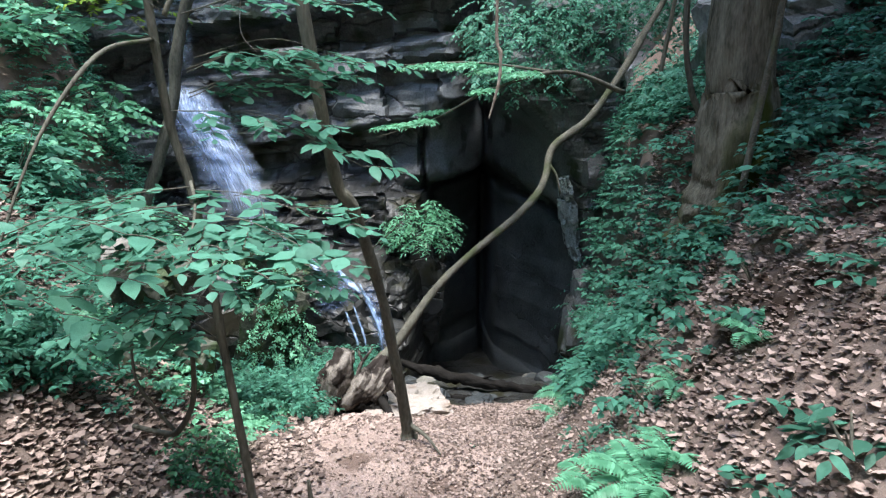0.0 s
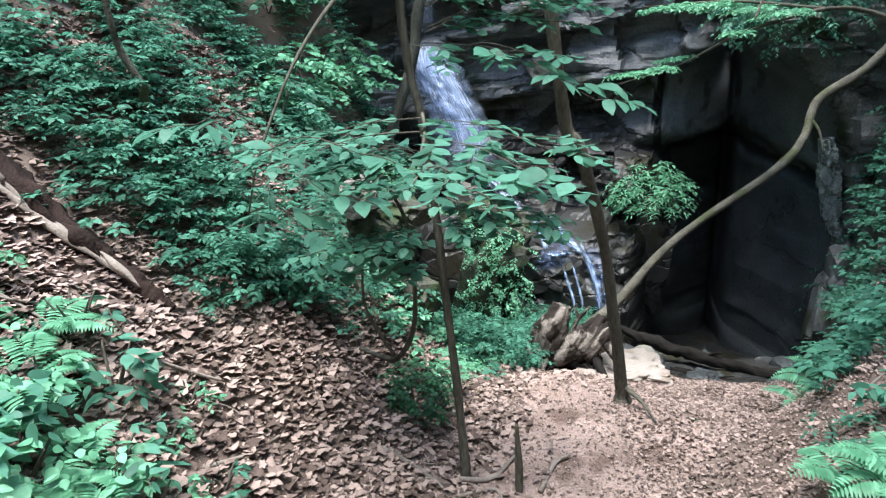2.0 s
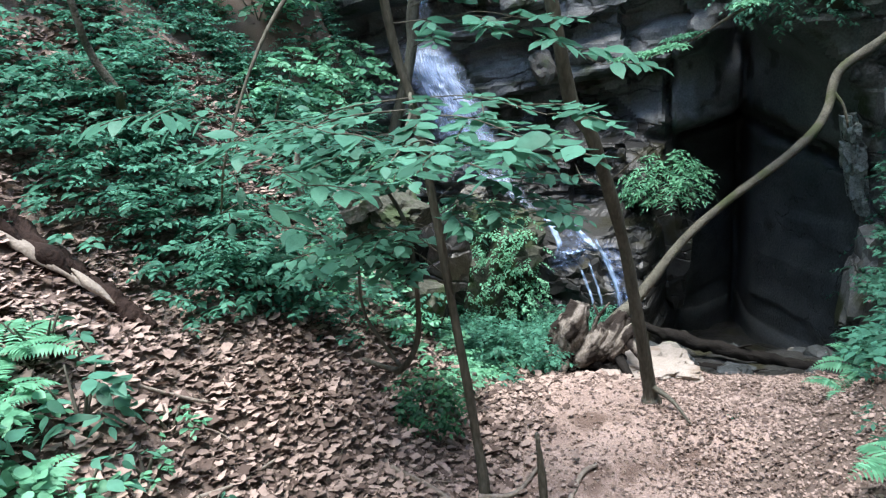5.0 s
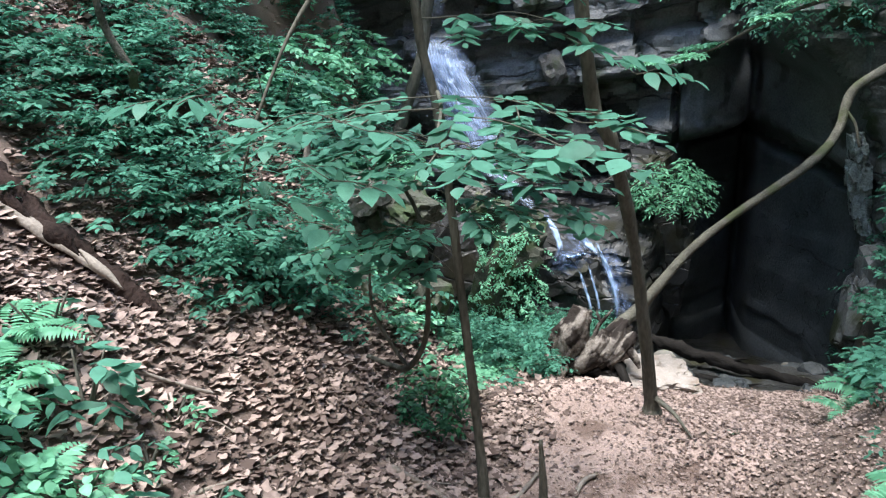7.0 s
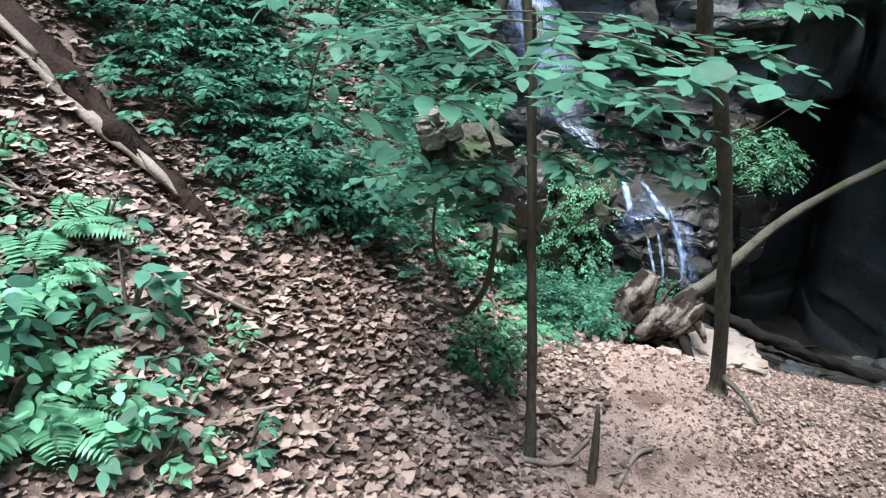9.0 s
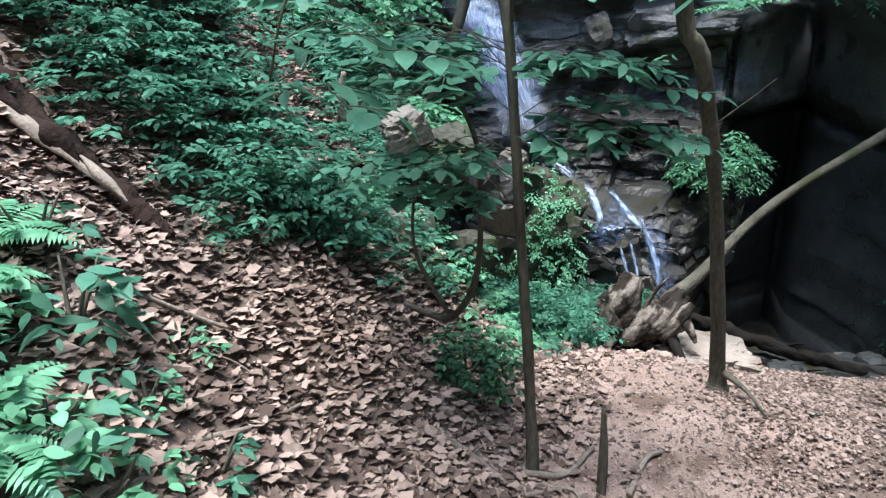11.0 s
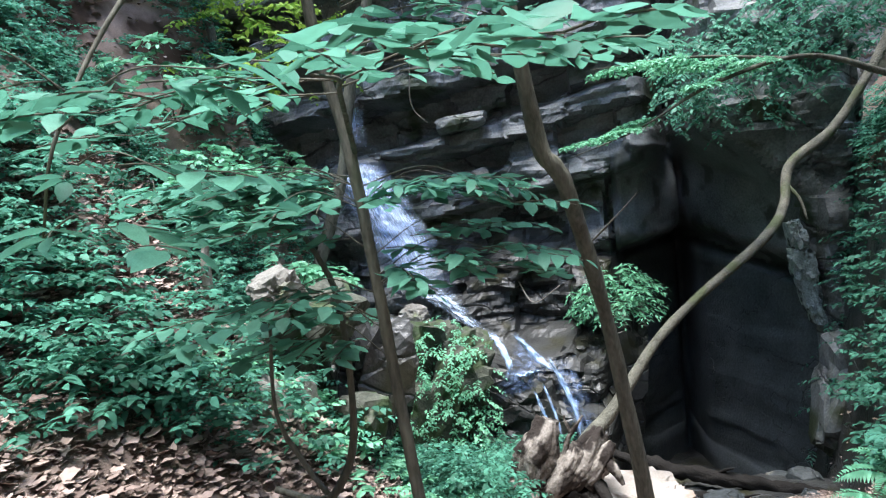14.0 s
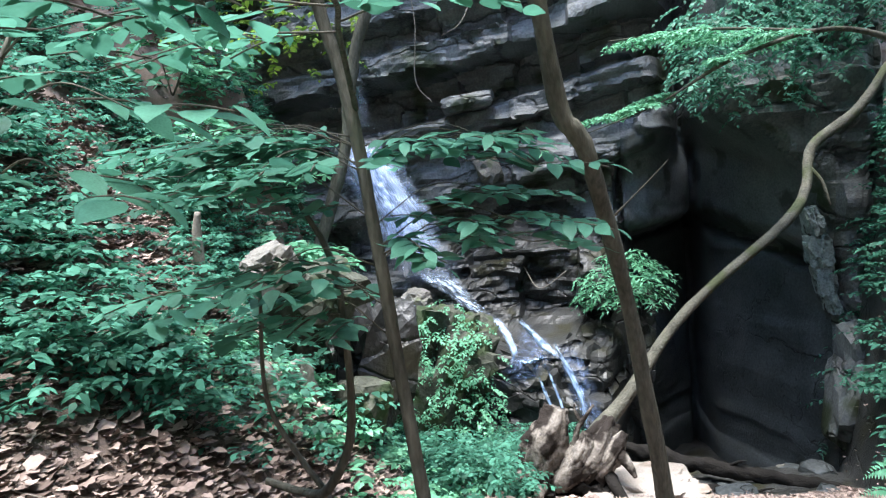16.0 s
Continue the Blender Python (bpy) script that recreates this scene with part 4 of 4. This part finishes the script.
for x, y, r, s, h in ((-6.8, 7.6, 0.09, -0.3, 0), (-7.6, 9.2, 0.15, 0.2, 0), (-6.3, 9.6, 0.14, -0.2, 0), (-8.5, 8.0, 0.08, 0.1, 0), (-7.0, 11.0, 0.2, 0.1, 0), (-5.9, 10.2, 0.07, -0.3, 0), (-9.5, 10.5, 0.2, 0, 0),
                      (3.6, 9.3, 0.06, -0.2, 0), (4.0, 10.6, 0.09, 0.2, 0), (3.2, 10.2, 0.035, 0.3, 0)):
    z = below(x, y)
    tall = tree_thing("forest_tree", "grey forest trunk rising from the wooded slope", (x, y),
               [(x, y, z - 0.3, r * 1.5), (x + s * 0.1, y, z + 0.3, r), (x + s, y, z + 3, r * 0.85), (x + s * 1.3, y, z + 8, r * 0.5)], M_BARK, 24, group="trees on the slopes")
    # Leaves above the view, added so that these trees shade the hillside.
    bag = []
    for k in range(34):
        w, f = RNG.uniform(0, 2 * math.pi), (2.4 if x < 0 else 1.4) * math.sqrt(RNG.random())
        spray(bag, (x + s + f * math.cos(w), y - 0.8 + f * math.sin(w), z + RNG.uniform(5.5, 8.0)), RNG.uniform(0, 6.28), 0.7, 0.2, 0.1, 0.3)
    leaf_mesh("crown", bag, M_LEAF, tall, 0.6)

# ---- curved vine stems, twigs
vine = thing("vine", "dark vine stem curving up from the leaf litter", "vine", (-1.75, 4.05, below(-1.75, 4.05)))
tube("stem", [(-2.15, 4.15, -0.7, 0.018), (-1.95, 4.1, -0.72, 0.02), (-1.78, 4.0, -0.66, 0.02), (-1.66, 4.0, -0.45, 0.018), (-1.63, 4.0, -0.1, 0.016), (-1.66, 4.0, 0.3, 0.014), (-1.78, 4.0, 0.55, 0.01)], M_BARK, vine, n=40, segs=8)
tube("stem", [(-1.8, 4.02, -0.67, 0.014), (-1.92, 4.02, -0.5, 0.012), (-2.02, 4.0, -0.25, 0.01), (-2.0, 4.0, 0.2, 0.008)], M_BARK, vine, n=24, segs=7)
hang = thing("hanging_vine", "pale thin vine hanging free over the path", "vine", (0.18, 2.35, 4.5))
tube("stem", [(0.3, 2.4, 4.5, 0.008), (0.2, 2.35, 3.0, 0.007), (0.182, 2.35, 1.875, 0.006), (0.196, 2.35, 1.7, 0.006), (0.191, 2.35, 1.6, 0.005), (0.16, 2.35, 1.484, 0.003)], M_BARE, hang, n=60, segs=7, knobs=0.3, knob_scale=20)

log = thing("fallen_log", "dark rotten log with a pale bare strip on the leafy bank", "log", (-3.3, 3.2, below(-3.3, 3.2)))
tube("body", [(-6.0, 2.9, 2.28, 0.12), (-4.51, 3.02, 1.1, 0.115), (-3.68, 3.1, 0.41, 0.1), (-3.25, 3.17, 0.04, 0.085), (-3.0, 3.24, -0.14, 0.045)], M_DARKWOOD, log, n=110, segs=20, knobs=0.2, knob_scale=4, furrow=0.45)
for k in range(7):
    u = 0.12 + 0.12 * k
    q = np.array([-4.9, 2.86, 1.42]) * (1 - u) + np.array([-2.9, 3.12, -0.05]) * u
    tube("bark_flake", [(*(q + [-0.12, 0, 0.09]), 0.006), (*q, 0.03 + 0.012 * (k % 3)), (*(q + [0.14, 0.01, -0.12]), 0.005)], M_DARKWOOD if k % 3 else M_BARE, log, n=14, segs=7, knobs=0.4, seed=k, knob_scale=8)
tube("bare_strip", [(-4.0, 2.93, 0.76, 0.016), (-3.75, 2.98, 0.55, 0.025), (-3.45, 3.03, 0.33, 0.028), (-3.2, 3.08, 0.14, 0.01)], M_BARE, log, n=40, segs=10, knobs=0.3, furrow=0.5)
tube("bark_edge", [(-6.0, 2.75, 2.42, 0.03), (-4.6, 2.88, 1.28, 0.03), (-3.9, 2.98, 0.72, 0.02)], M_BARE, log, n=26, segs=7, knobs=0.35)
# Near-black colour adds the cave mouth's shade to the wet logs.
for a, b, c, r in (((-0.7, 10.1, -2.84), (0.4, 9.75, -3.02), (1.8, 9.3, -3.02), 0.085), ((-0.2, 8.95, -2.86), (0.5, 8.8, -2.87), (1.25, 8.7, -2.86), 0.05)):
    lg = thing("cave_log", "dark wet rotten log lying across the cave mouth", "log", (b[0], b[1], below(b[0], b[1])), "logs at the cave mouth")
    tube("body", [(*a, r * 0.6), (*[(p + q) / 2 for p, q in zip(a, b)], r), (b[0], b[1], b[2] + 0.02, r * 1.05), (*[(p + q) / 2 for p, q in zip(b, c)], r * 0.95), (*c, r * 0.55)], M_SHADED_WOOD, lg, n=70, segs=16, knobs=0.22, knob_scale=4, furrow=0.5)
    tube("broken_limb", [(b[0] + 0.2, b[1] - 0.05, b[2] + r * 0.7, r * 0.3), (b[0] + 0.32, b[1] - 0.12, b[2] + r + 0.06, r * 0.22), (b[0] + 0.4, b[1] - 0.15, b[2] + r + 0.09, r * 0.1)], M_SHADED_WOOD, lg, n=10, segs=7)


def ground_stick(pts, r, label, mat=M_BARE):
    t = thing("stick", label, "stick", (pts[0][0], pts[0][1], below(*pts[0])), "sticks on the ground")
    tube("stem", [(x, y, below(x, y, -0.025), r * (1 - 0.6 * i / len(pts))) for i, (x, y) in enumerate(pts)], mat, t, n=16, segs=6, knobs=0.2)


for pts, r in ((((-2.15, 2.4), (-2.1, 2.7), (-2.12, 3.05)), 0.012), (((-1.75, 3.6), (-1.5, 3.75), (-1.35, 3.7)), 0.022), (((-1.3, 3.9), (-1.1, 4.05), (-1.0, 4.35)), 0.02), (((-0.75, 4.0), (-0.7, 4.3), (-0.62, 4.45)), 0.02),
               (((-1.25, 3.7), (-1.05, 3.9), (-0.95, 3.8)), 0.014), (((-2.7, 2.7), (-2.5, 3.0), (-2.45, 3.15)), 0.01), (((-3.3, 2.3), (-3.0, 2.4), (-2.8, 2.35)), 0.008), (((1.2, 4.6), (1.5, 4.7), (1.9, 4.6)), 0.01)):
    ground_stick(pts, r, "thin bare stick lying in the leaf litter")
for k in range(16):
    x, y, w, ln = RNG.uniform(-3.6, -1.5), RNG.uniform(1.9, 4.2), RNG.uniform(0, 6.28), RNG.uniform(0.12, 0.35)
    ground_stick(((x, y), (x + 0.5 * ln * math.cos(w), y + 0.5 * ln * math.sin(w)), (x + ln * math.cos(w + 0.3), y + ln * math.sin(w + 0.3))), RNG.uniform(0.004, 0.009), "thin dead twig lying on fallen leaves", M_BARE if k % 2 else M_BARK)
# ---------------------------------------------------------------- ferns and bushes
def frond_mesh(length, seed):
    """A frond: a bent midrib with two rows of narrow leaflets."""
    r = np.random.default_rng(seed)
    out = []
    n = 20
    for i in range(1, n + 1):
        f = i / n
        q = np.array([length * f * (1 - 0.12 * f), 0, length * (0.75 * f - 0.75 * f * f)])
        w = 0.24 * length * math.sin(math.pi * (0.12 + 0.86 * f)) + 0.01
        for s in (-1, 1):
            out.append((*q, 0.35, s, -0.1 + r.normal(0, 0.05), 0.1, 0, 1, w))
    a = np.array(out)
    ob = leaf_mesh("frond", a, M_FERN, None, 0.26)
    me = ob.data
    bpy.data.objects.remove(ob)
    return me


FRONDS = [frond_mesh(0.5, k) for k in range(3)]


def fern(at, size, fronds, label, turn0=0.0, group="ferns"):
    t = thing("fern", label, "fern", at, group)
    for k in range(fronds):
        ob = new("frond", FRONDS[k % 3])
        ob.parent = t
        w = turn0 + k * 360 / fronds + RNG.uniform(-14, 14)
        ob.matrix_basis = pose(0, 0, 0, RNG.uniform(-10, 10), RNG.uniform(-22, 8), w) @ Matrix.Scale(size * RNG.uniform(0.8, 1.15), 4)
    return t


for x, y, s, n in ((1.1, 3.25, 0.9, 11), (1.3, 3.3, 0.75, 9), (0.95, 3.5, 0.8, 9), (1.15, 3.1, 0.7, 8), (1.35, 6.1, 0.9, 9), (1.15, 5.9, 0.7, 8), (1.55, 4.0, 0.6, 8), (1.9, 3.75, 0.7, 8),
                   (-2.75, 2.0, 0.8, 10), (-3.0, 2.35, 0.75, 9), (-2.3, 1.75, 0.7, 9), (-5.0, 8.2, 1.5, 11), (-5.3, 7.8, 1.3, 9)):
    fern((x, y, below(x, y, 0.01)), s, n, "bright green fern with feathery fronds", RNG.uniform(0, 360))


def bush(at, radius, height, leaf, n, label, mat=M_LEAF, name="bush", group="", fat=0.55):
    """Many short leafy twigs round several stems."""
    t = thing(name, label, "bush", at, group)
    bag = []
    for k in range(n):
        w, f = RNG.uniform(0, 2 * math.pi), RNG.random() ** 0.6
        h = height * RNG.uniform(0.1, 1.0) * (1.05 - 0.45 * f)
        spray(bag, (at[0] + math.cos(w) * radius * f * 0.75, at[1] + math.sin(w) * radius * f * 0.75, at[2] + h), w + RNG.normal(0, 0.5), radius * 0.5, leaf, 0.2, 0.5)
    for k in range(5):
        w = k * 1.25
        tube("stem", [(at[0], at[1], at[2] - 0.03, 0.012), (at[0] + math.cos(w) * radius * 0.3, at[1] + math.sin(w) * radius * 0.3, at[2] + height * 0.4, 0.008), (at[0] + math.cos(w) * radius * 0.5, at[1] + math.sin(w) * radius * 0.5, at[2] + height * 0.75, 0.004)], M_BARK, t, n=8, segs=5)
    fan_leaves("foliage", bag, mat, OVATE * np.array([1, fat / 0.72]), 0.35, t)
    return t


# Brighter leaf colour stands for a sun patch on the near bank.
for x, y, r, h, lf, n in ((-2.8, 1.62, 0.28, 0.24, 0.09, 22), (-2.6, 1.72, 0.28, 0.22, 0.1, 20), (-2.42, 1.42, 0.3, 0.24, 0.1, 24), (-2.4, 1.7, 0.26, 0.2, 0.085, 20), (-2.22, 1.86, 0.24, 0.18, 0.08, 16), (-2.66, 2.02, 0.24, 0.2, 0.08, 14), (-2.92, 1.85, 0.24, 0.2, 0.09, 14),
                          (-2.05, 1.95, 0.2, 0.16, 0.07, 12), (-2.47, 2.7, 0.16, 0.16, 0.06, 10), (-3.4, 2.4, 0.22, 0.2, 0.07, 12), (-3.2, 2.05, 0.24, 0.2, 0.07, 14), (-2.3, 2.35, 0.12, 0.12, 0.05, 8)):
    bush((x, y, below(x, y)), r, h, lf * 0.72, int(n * 1.4), "bright green broad-leaved plant on the near bank", M_FERN, "plant", "bright plants on the near bank", 0.75)
M_DEEP = material("deep_green_leaves", (0.012, 0.06, 0.03), (0.045, 0.17, 0.075), 0.55, 2.0, 30, 0.0, 0.35, per_piece=0.5, translucent=0.3)
bush((-1.86, 4.45, below(-1.86, 4.45)), 0.34, 0.36, 0.05, 95, "dark green low bush in the leaf litter", M_DEEP)
bush((-0.45, 12.9, -1.6), 0.72, 1.0, 0.11, 260, "green fern-like bush growing on the cliff", M_FERN, "cliff_bush", fat=0.3)
for x, y, r, h, lf, n in ((-2.55, 2.3, 0.25, 0.35, 0.1, 11), (-2.25, 1.95, 0.3, 0.25, 0.08, 16), (-2.95, 2.5, 0.25, 0.25, 0.08, 9), (-2.05, 2.4, 0.16, 0.15, 0.06, 7), (-2.6, 1.6, 0.4, 0.3, 0.11, 20),
                          (1.7, 2.45, 0.22, 0.2, 0.11, 9), (1.05, 4.3, 0.2, 0.14, 0.045, 16), (1.15, 3.7, 0.25, 0.18, 0.05, 20), (1.4, 4.1, 0.3, 0.2, 0.06, 14), (2.1, 4.3, 0.2, 0.15, 0.07, 6), (0.3, 5.3, 0.05, 0.04, 0.03, 3)):
    bush((x, y, below(x, y)), r, h, lf, n, "leafy green plant in the leaf litter", M_LEAF, "plant", "plants in the leaf litter")


for x, y, r, h, lf, n in ((-3.6, 6.9, 0.6, 0.8, 0.09, 60), (-4.4, 6.6, 0.7, 0.8, 0.1, 60), (-4.9, 7.6, 0.8, 1.0, 0.1, 70), (-4.2, 8.2, 0.8, 1.0, 0.11, 70), (-5.6, 8.6, 0.9, 1.1, 0.12, 70), (-6.4, 9.4, 1.0, 1.2, 0.13, 70), (-5.0, 9.6, 0.8, 1.0, 0.12, 60), (-7.6, 9.9, 1.1, 1.3, 0.14, 70)):
    bush((x, y, below(x, y)), r, h, lf, n, "light green leafy shrub on the steep hillside", M_FERN if y > 7.5 else M_LEAF, "shrub", "shrubs on the hillside", 0.7)


def fir_spray(at, turn, length, bag, up=0.0):
    """A flat feathery bough with side twigs of small leaves."""
    a = np.array(at, float)
    d = np.array([math.cos(turn), math.sin(turn), up])
    for i in range(1, 13):
        f = i / 12
        q = a + d * length * f + np.array([0, 0, -0.12 * length * f * f])
        for s in (-1, 1):
            spray(bag, q, turn + s * 0.95, length * 0.42 * (1.1 - f) + 0.06, 0.055, 0.0, 0.2, 0.45, 0.2)


bough = thing("bough", "feathery pale green bough reaching over the cave", "branch", (2.2, 8.6, below(2.2, 8.6)))
tube("branch", [(2.3, 8.6, 1.5, 0.035), (1.5, 8.4, 1.75, 0.025), (0.6, 8.1, 1.55, 0.018), (-0.1, 8.0, 1.2, 0.01), (-0.8, 8.0, 0.98, 0.004)], M_BARK, bough, n=30, segs=7)
tube("branch", [(1.3, 8.4, 1.75, 0.02), (0.4, 8.2, 1.85, 0.012), (-0.5, 8.0, 1.82, 0.004)], M_BARK, bough, n=20, segs=6)
bag = []
for at, turn, ln in (((-0.2, 8.0, 1.16), 3.2, 0.6), ((0.1, 8.05, 1.3), 2.6, 0.45), ((-0.1, 8.0, 1.2), 3.9, 0.4), ((0.1, 8.15, 1.85), 3.2, 0.6), ((0.4, 8.2, 1.85), 3.7, 0.6), ((0.5, 8.2, 1.85), 2.5, 0.5),
                     ((0.9, 8.3, 1.8), 3.4, 0.6), ((1.2, 8.4, 1.75), 2.6, 0.6), ((1.1, 8.4, 1.75), 4.2, 0.6), ((0.6, 8.1, 1.55), 4.0, 0.35)):
    fir_spray(at, turn, ln, bag)
# Light from above is put into the bough's brighter leaf colour.
leaf_mesh("foliage", bag, M_FERN, bough, 0.5)

# ---------------------------------------------------------------- undergrowth
def left_cover(x, y):
    if -2.95 < x < -2.2 and 4.7 < y < 6.2:
        return 0.3
    if x > -1.3 or y < 3.0:
        return 0.0
    if y < 4.1 and x > -2.75:
        return 0.0
    if x > -2.35 and y < 5.8:
        return 0.01
    if noise.noise(Vector((x * 0.9, y * 0.9, 2.0))) < -0.12:
        return 0.12
    if y < 3.6 + (x + 2.7) * 0.1 and x > -5:
        return 0.15
    if 4.9 < y < 6.6 and -4.3 < x < -2.9:
        return 0.4
    return 1.0 if float(ground_z(x, y)) < 6 else 0.3


def right_cover(x, y):
    if x < 1.0:
        return 0.0
    d = x - float(RIGHT_AT(y))
    if d < 0.25:
        return 0.0
    if y > 6.2:
        return 1.0
    if y > 5:
        return 0.85 if x > 1.3 else 0.3
    if y > 3.9 and x > 1.2:
        return 0.22
    return 0.04 if x > 1.3 else 0.0


bag = []
for x, y in scatter(5200, lambda x, y: left_cover(x, y) * (1 if y < 8 else 0.7)):
    weeds(bag, x, y, RNG.uniform(0.1, 0.55) if y < 9 else RNG.uniform(0.1, 0.7), RNG.uniform(0.04, 0.08), 3, 0.24)
tagged(leaf_mesh("undergrowth", bag, M_MID), "dense low green undergrowth on the bank", "undergrowth", kind="stuff")
bag = []
for x, y in scatter(3600, right_cover):
    weeds(bag, x, y, RNG.uniform(0.06, 0.35), RNG.uniform(0.06, 0.1), 3, 0.25)
tagged(leaf_mesh("undergrowth", bag, M_MID), "green creepers and seedlings covering the steep bank", "undergrowth", kind="stuff")
bag = []
for x, y in scatter(190, lambda x, y: 1.0 if -3.0 < x < -1.7 and 4.8 < y < 7.4 else 0.0):
    weeds(bag, x, y, RNG.uniform(0.04, 0.16), RNG.uniform(0.045, 0.075), 3, 0.22)
tagged(leaf_mesh("undergrowth", bag, M_FERN), "bright green seedlings beside the path", "undergrowth", kind="stuff")
# foliage hanging over the brow of the cave
bag = []
for k in range(800):
    x = RNG.uniform(0.5, 4.5)
    y = RNG.uniform(10.6, 12.9)
    z = RNG.uniform(1.2, 2.4) + 0.35 * (x - 1.2) * (x > 1.2) + RNG.uniform(0, 0.8)
    spray(bag, (x, y, z), RNG.uniform(2.6, 6.0), RNG.uniform(0.25, 0.5), 0.085, 0.1, 0.6)
tagged(leaf_mesh("brow_foliage", bag, M_LEAF), "green foliage hanging over the cave's brow", "foliage", kind="stuff")
bag = []
for k in range(760):
    x, y = RNG.uniform(-4.3, -2.2), RNG.uniform(9.4, 10.8)
    spray(bag, (x, y, RNG.uniform(-3.2, -0.95) - 0.5 * max(x + 3.0, 0)), RNG.uniform(3.4, 6.0), RNG.uniform(0.12, 0.3), 0.055, 0.1, 0.5)
# Brighter leaf colour stands for the backlight on these plants.
tagged(leaf_mesh("undergrowth", bag, M_FERN), "green plants clinging to the boulder by the cascade", "undergrowth", kind="stuff")
bag = []
for k in range(260):
    x, y = RNG.uniform(-8.5, -4.3), RNG.uniform(9, 12)
    spray(bag, (x, y, RNG.uniform(2.6, 5.5)), RNG.uniform(0, 6.28), RNG.uniform(0.3, 0.6), 0.11, 0.1, 0.3)
tagged(leaf_mesh("sun_tinted_foliage", bag, M_YELLOW), "yellow-green leaves tinted as sunlit at the top of the slope", "foliage", kind="stuff")

bag = []
for k in range(700):
    x, y = RNG.uniform(2.5, 7), RNG.uniform(8.5, 15)
    spray(bag, (x, y, below(x, y) + RNG.uniform(0.05, 0.5)), RNG.uniform(0, 6.28), RNG.uniform(0.25, 0.5), 0.09, 0.1, 0.4)
tagged(leaf_mesh("undergrowth", bag, M_LEAF), "green plants on the upper slope", "undergrowth", kind="stuff")

# ---------------------------------------------------------------- leaf litter
spots = []
while len(spots) < 165000:
    x, y = (RNG.uniform(-5.2, 4.0), 8.0 - 10.5 * RNG.random() ** 1.25) if RNG.random() < 0.88 else (RNG.uniform(-12, 6), RNG.uniform(-4, 13))
    path = math.exp(-((x + 0.72 + 0.04 * (y - 4) - 0.08 * math.sin(y * 3)) / 0.55) ** 4) * (1.0 if y < 6.2 else 0.35)
    if RNG.random() < 0.97 * path or (y > 7.9 and LEFT_AT(y) < x < RIGHT_AT(y)):
        continue
    small = 0.45 if (-0.6 < x < 1.3 and y > 3.5) else 0.72 if x > 0.5 else 1.6 if x < -6 or y > 8.5 else 0.92
    z = below(x, y) + RNG.uniform(0.004, 0.028)
    w = RNG.uniform(0, 2 * math.pi)
    spots.append((x, y, z, math.cos(w), math.sin(w), RNG.normal(0, 0.17), *(np.array([0, 0, 1.0]) + RNG.normal(0, 0.25, 3)), RNG.choice((0.035, 0.05, 0.065, 0.085, 0.1)) * RNG.uniform(0.7, 1.1) * small))
crumbs = []
while len(crumbs) < 22000:
    x, y = RNG.uniform(-2.2, 1.3), RNG.uniform(0.5, 7.6)
    w = RNG.uniform(0, 2 * math.pi)
    crumbs.append((x, y, below(x, y) + 0.006, math.cos(w), math.sin(w), RNG.normal(0, 0.2), *(np.array([0, 0, 1.0]) + RNG.normal(0, 0.3, 3)), RNG.uniform(0.01, 0.034)))
tagged(fan_leaves("leaf_crumbs", crumbs, M_LITTER, LOBED), "broken pale leaf crumbs trodden into the path", "leaf litter", kind="stuff")
tagged(fan_leaves("leaf_litter", spots, M_LITTER, LOBED, 0.7), "dry curled brown fallen leaves covering the slopes", "leaf litter", kind="stuff")

# ---------------------------------------------------------------- leaf ring out of view, added to block low skylight
spots = []
while len(spots) < 9000:
    w = RNG.uniform(0, 2 * math.pi)
    r = RNG.uniform(13, 19)
    x, y = r * math.cos(w), 2 + r * math.sin(w)
    if y > 9:
        continue
    spots.append((x, y, below(x, y) + RNG.uniform(0.5, 8), *RNG.normal(0, 1, 3), *RNG.normal(0, 1, 3), RNG.uniform(0.5, 1.1)))
tagged(leaf_mesh("sky_blocker", spots, M_DEEP, fat=0.8), "unseen ring of green leaves added to block low skylight", "forest", kind="stuff")

# thin bare vines on the cliff face
for pts in (((-3.9, 13.2, 4.6), (-3.75, 13.1, 3.6), (-3.85, 13.2, 2.6), (-3.6, 13.3, 2.2)), ((-2.6, 13.2, 4.2), (-2.9, 13.1, 3.5), (-3.3, 13.15, 3.3)), ((-0.2, 14.2, 1.4), (-0.25, 14.1, 0.7), (-0.5, 14.2, 0.2)), ((-2.2, 13.6, -0.9), (-1.9, 13.4, -1.3), (-1.4, 13.3, -1.0))):
    v = thing("cliff_vine", "thin bare vine hanging on the cliff face", "vine", pts[0], "vines on the cliff")
    tube("stem", [(*p, 0.01) for p in pts], M_BARE, v, n=20, segs=5, knobs=0.2)
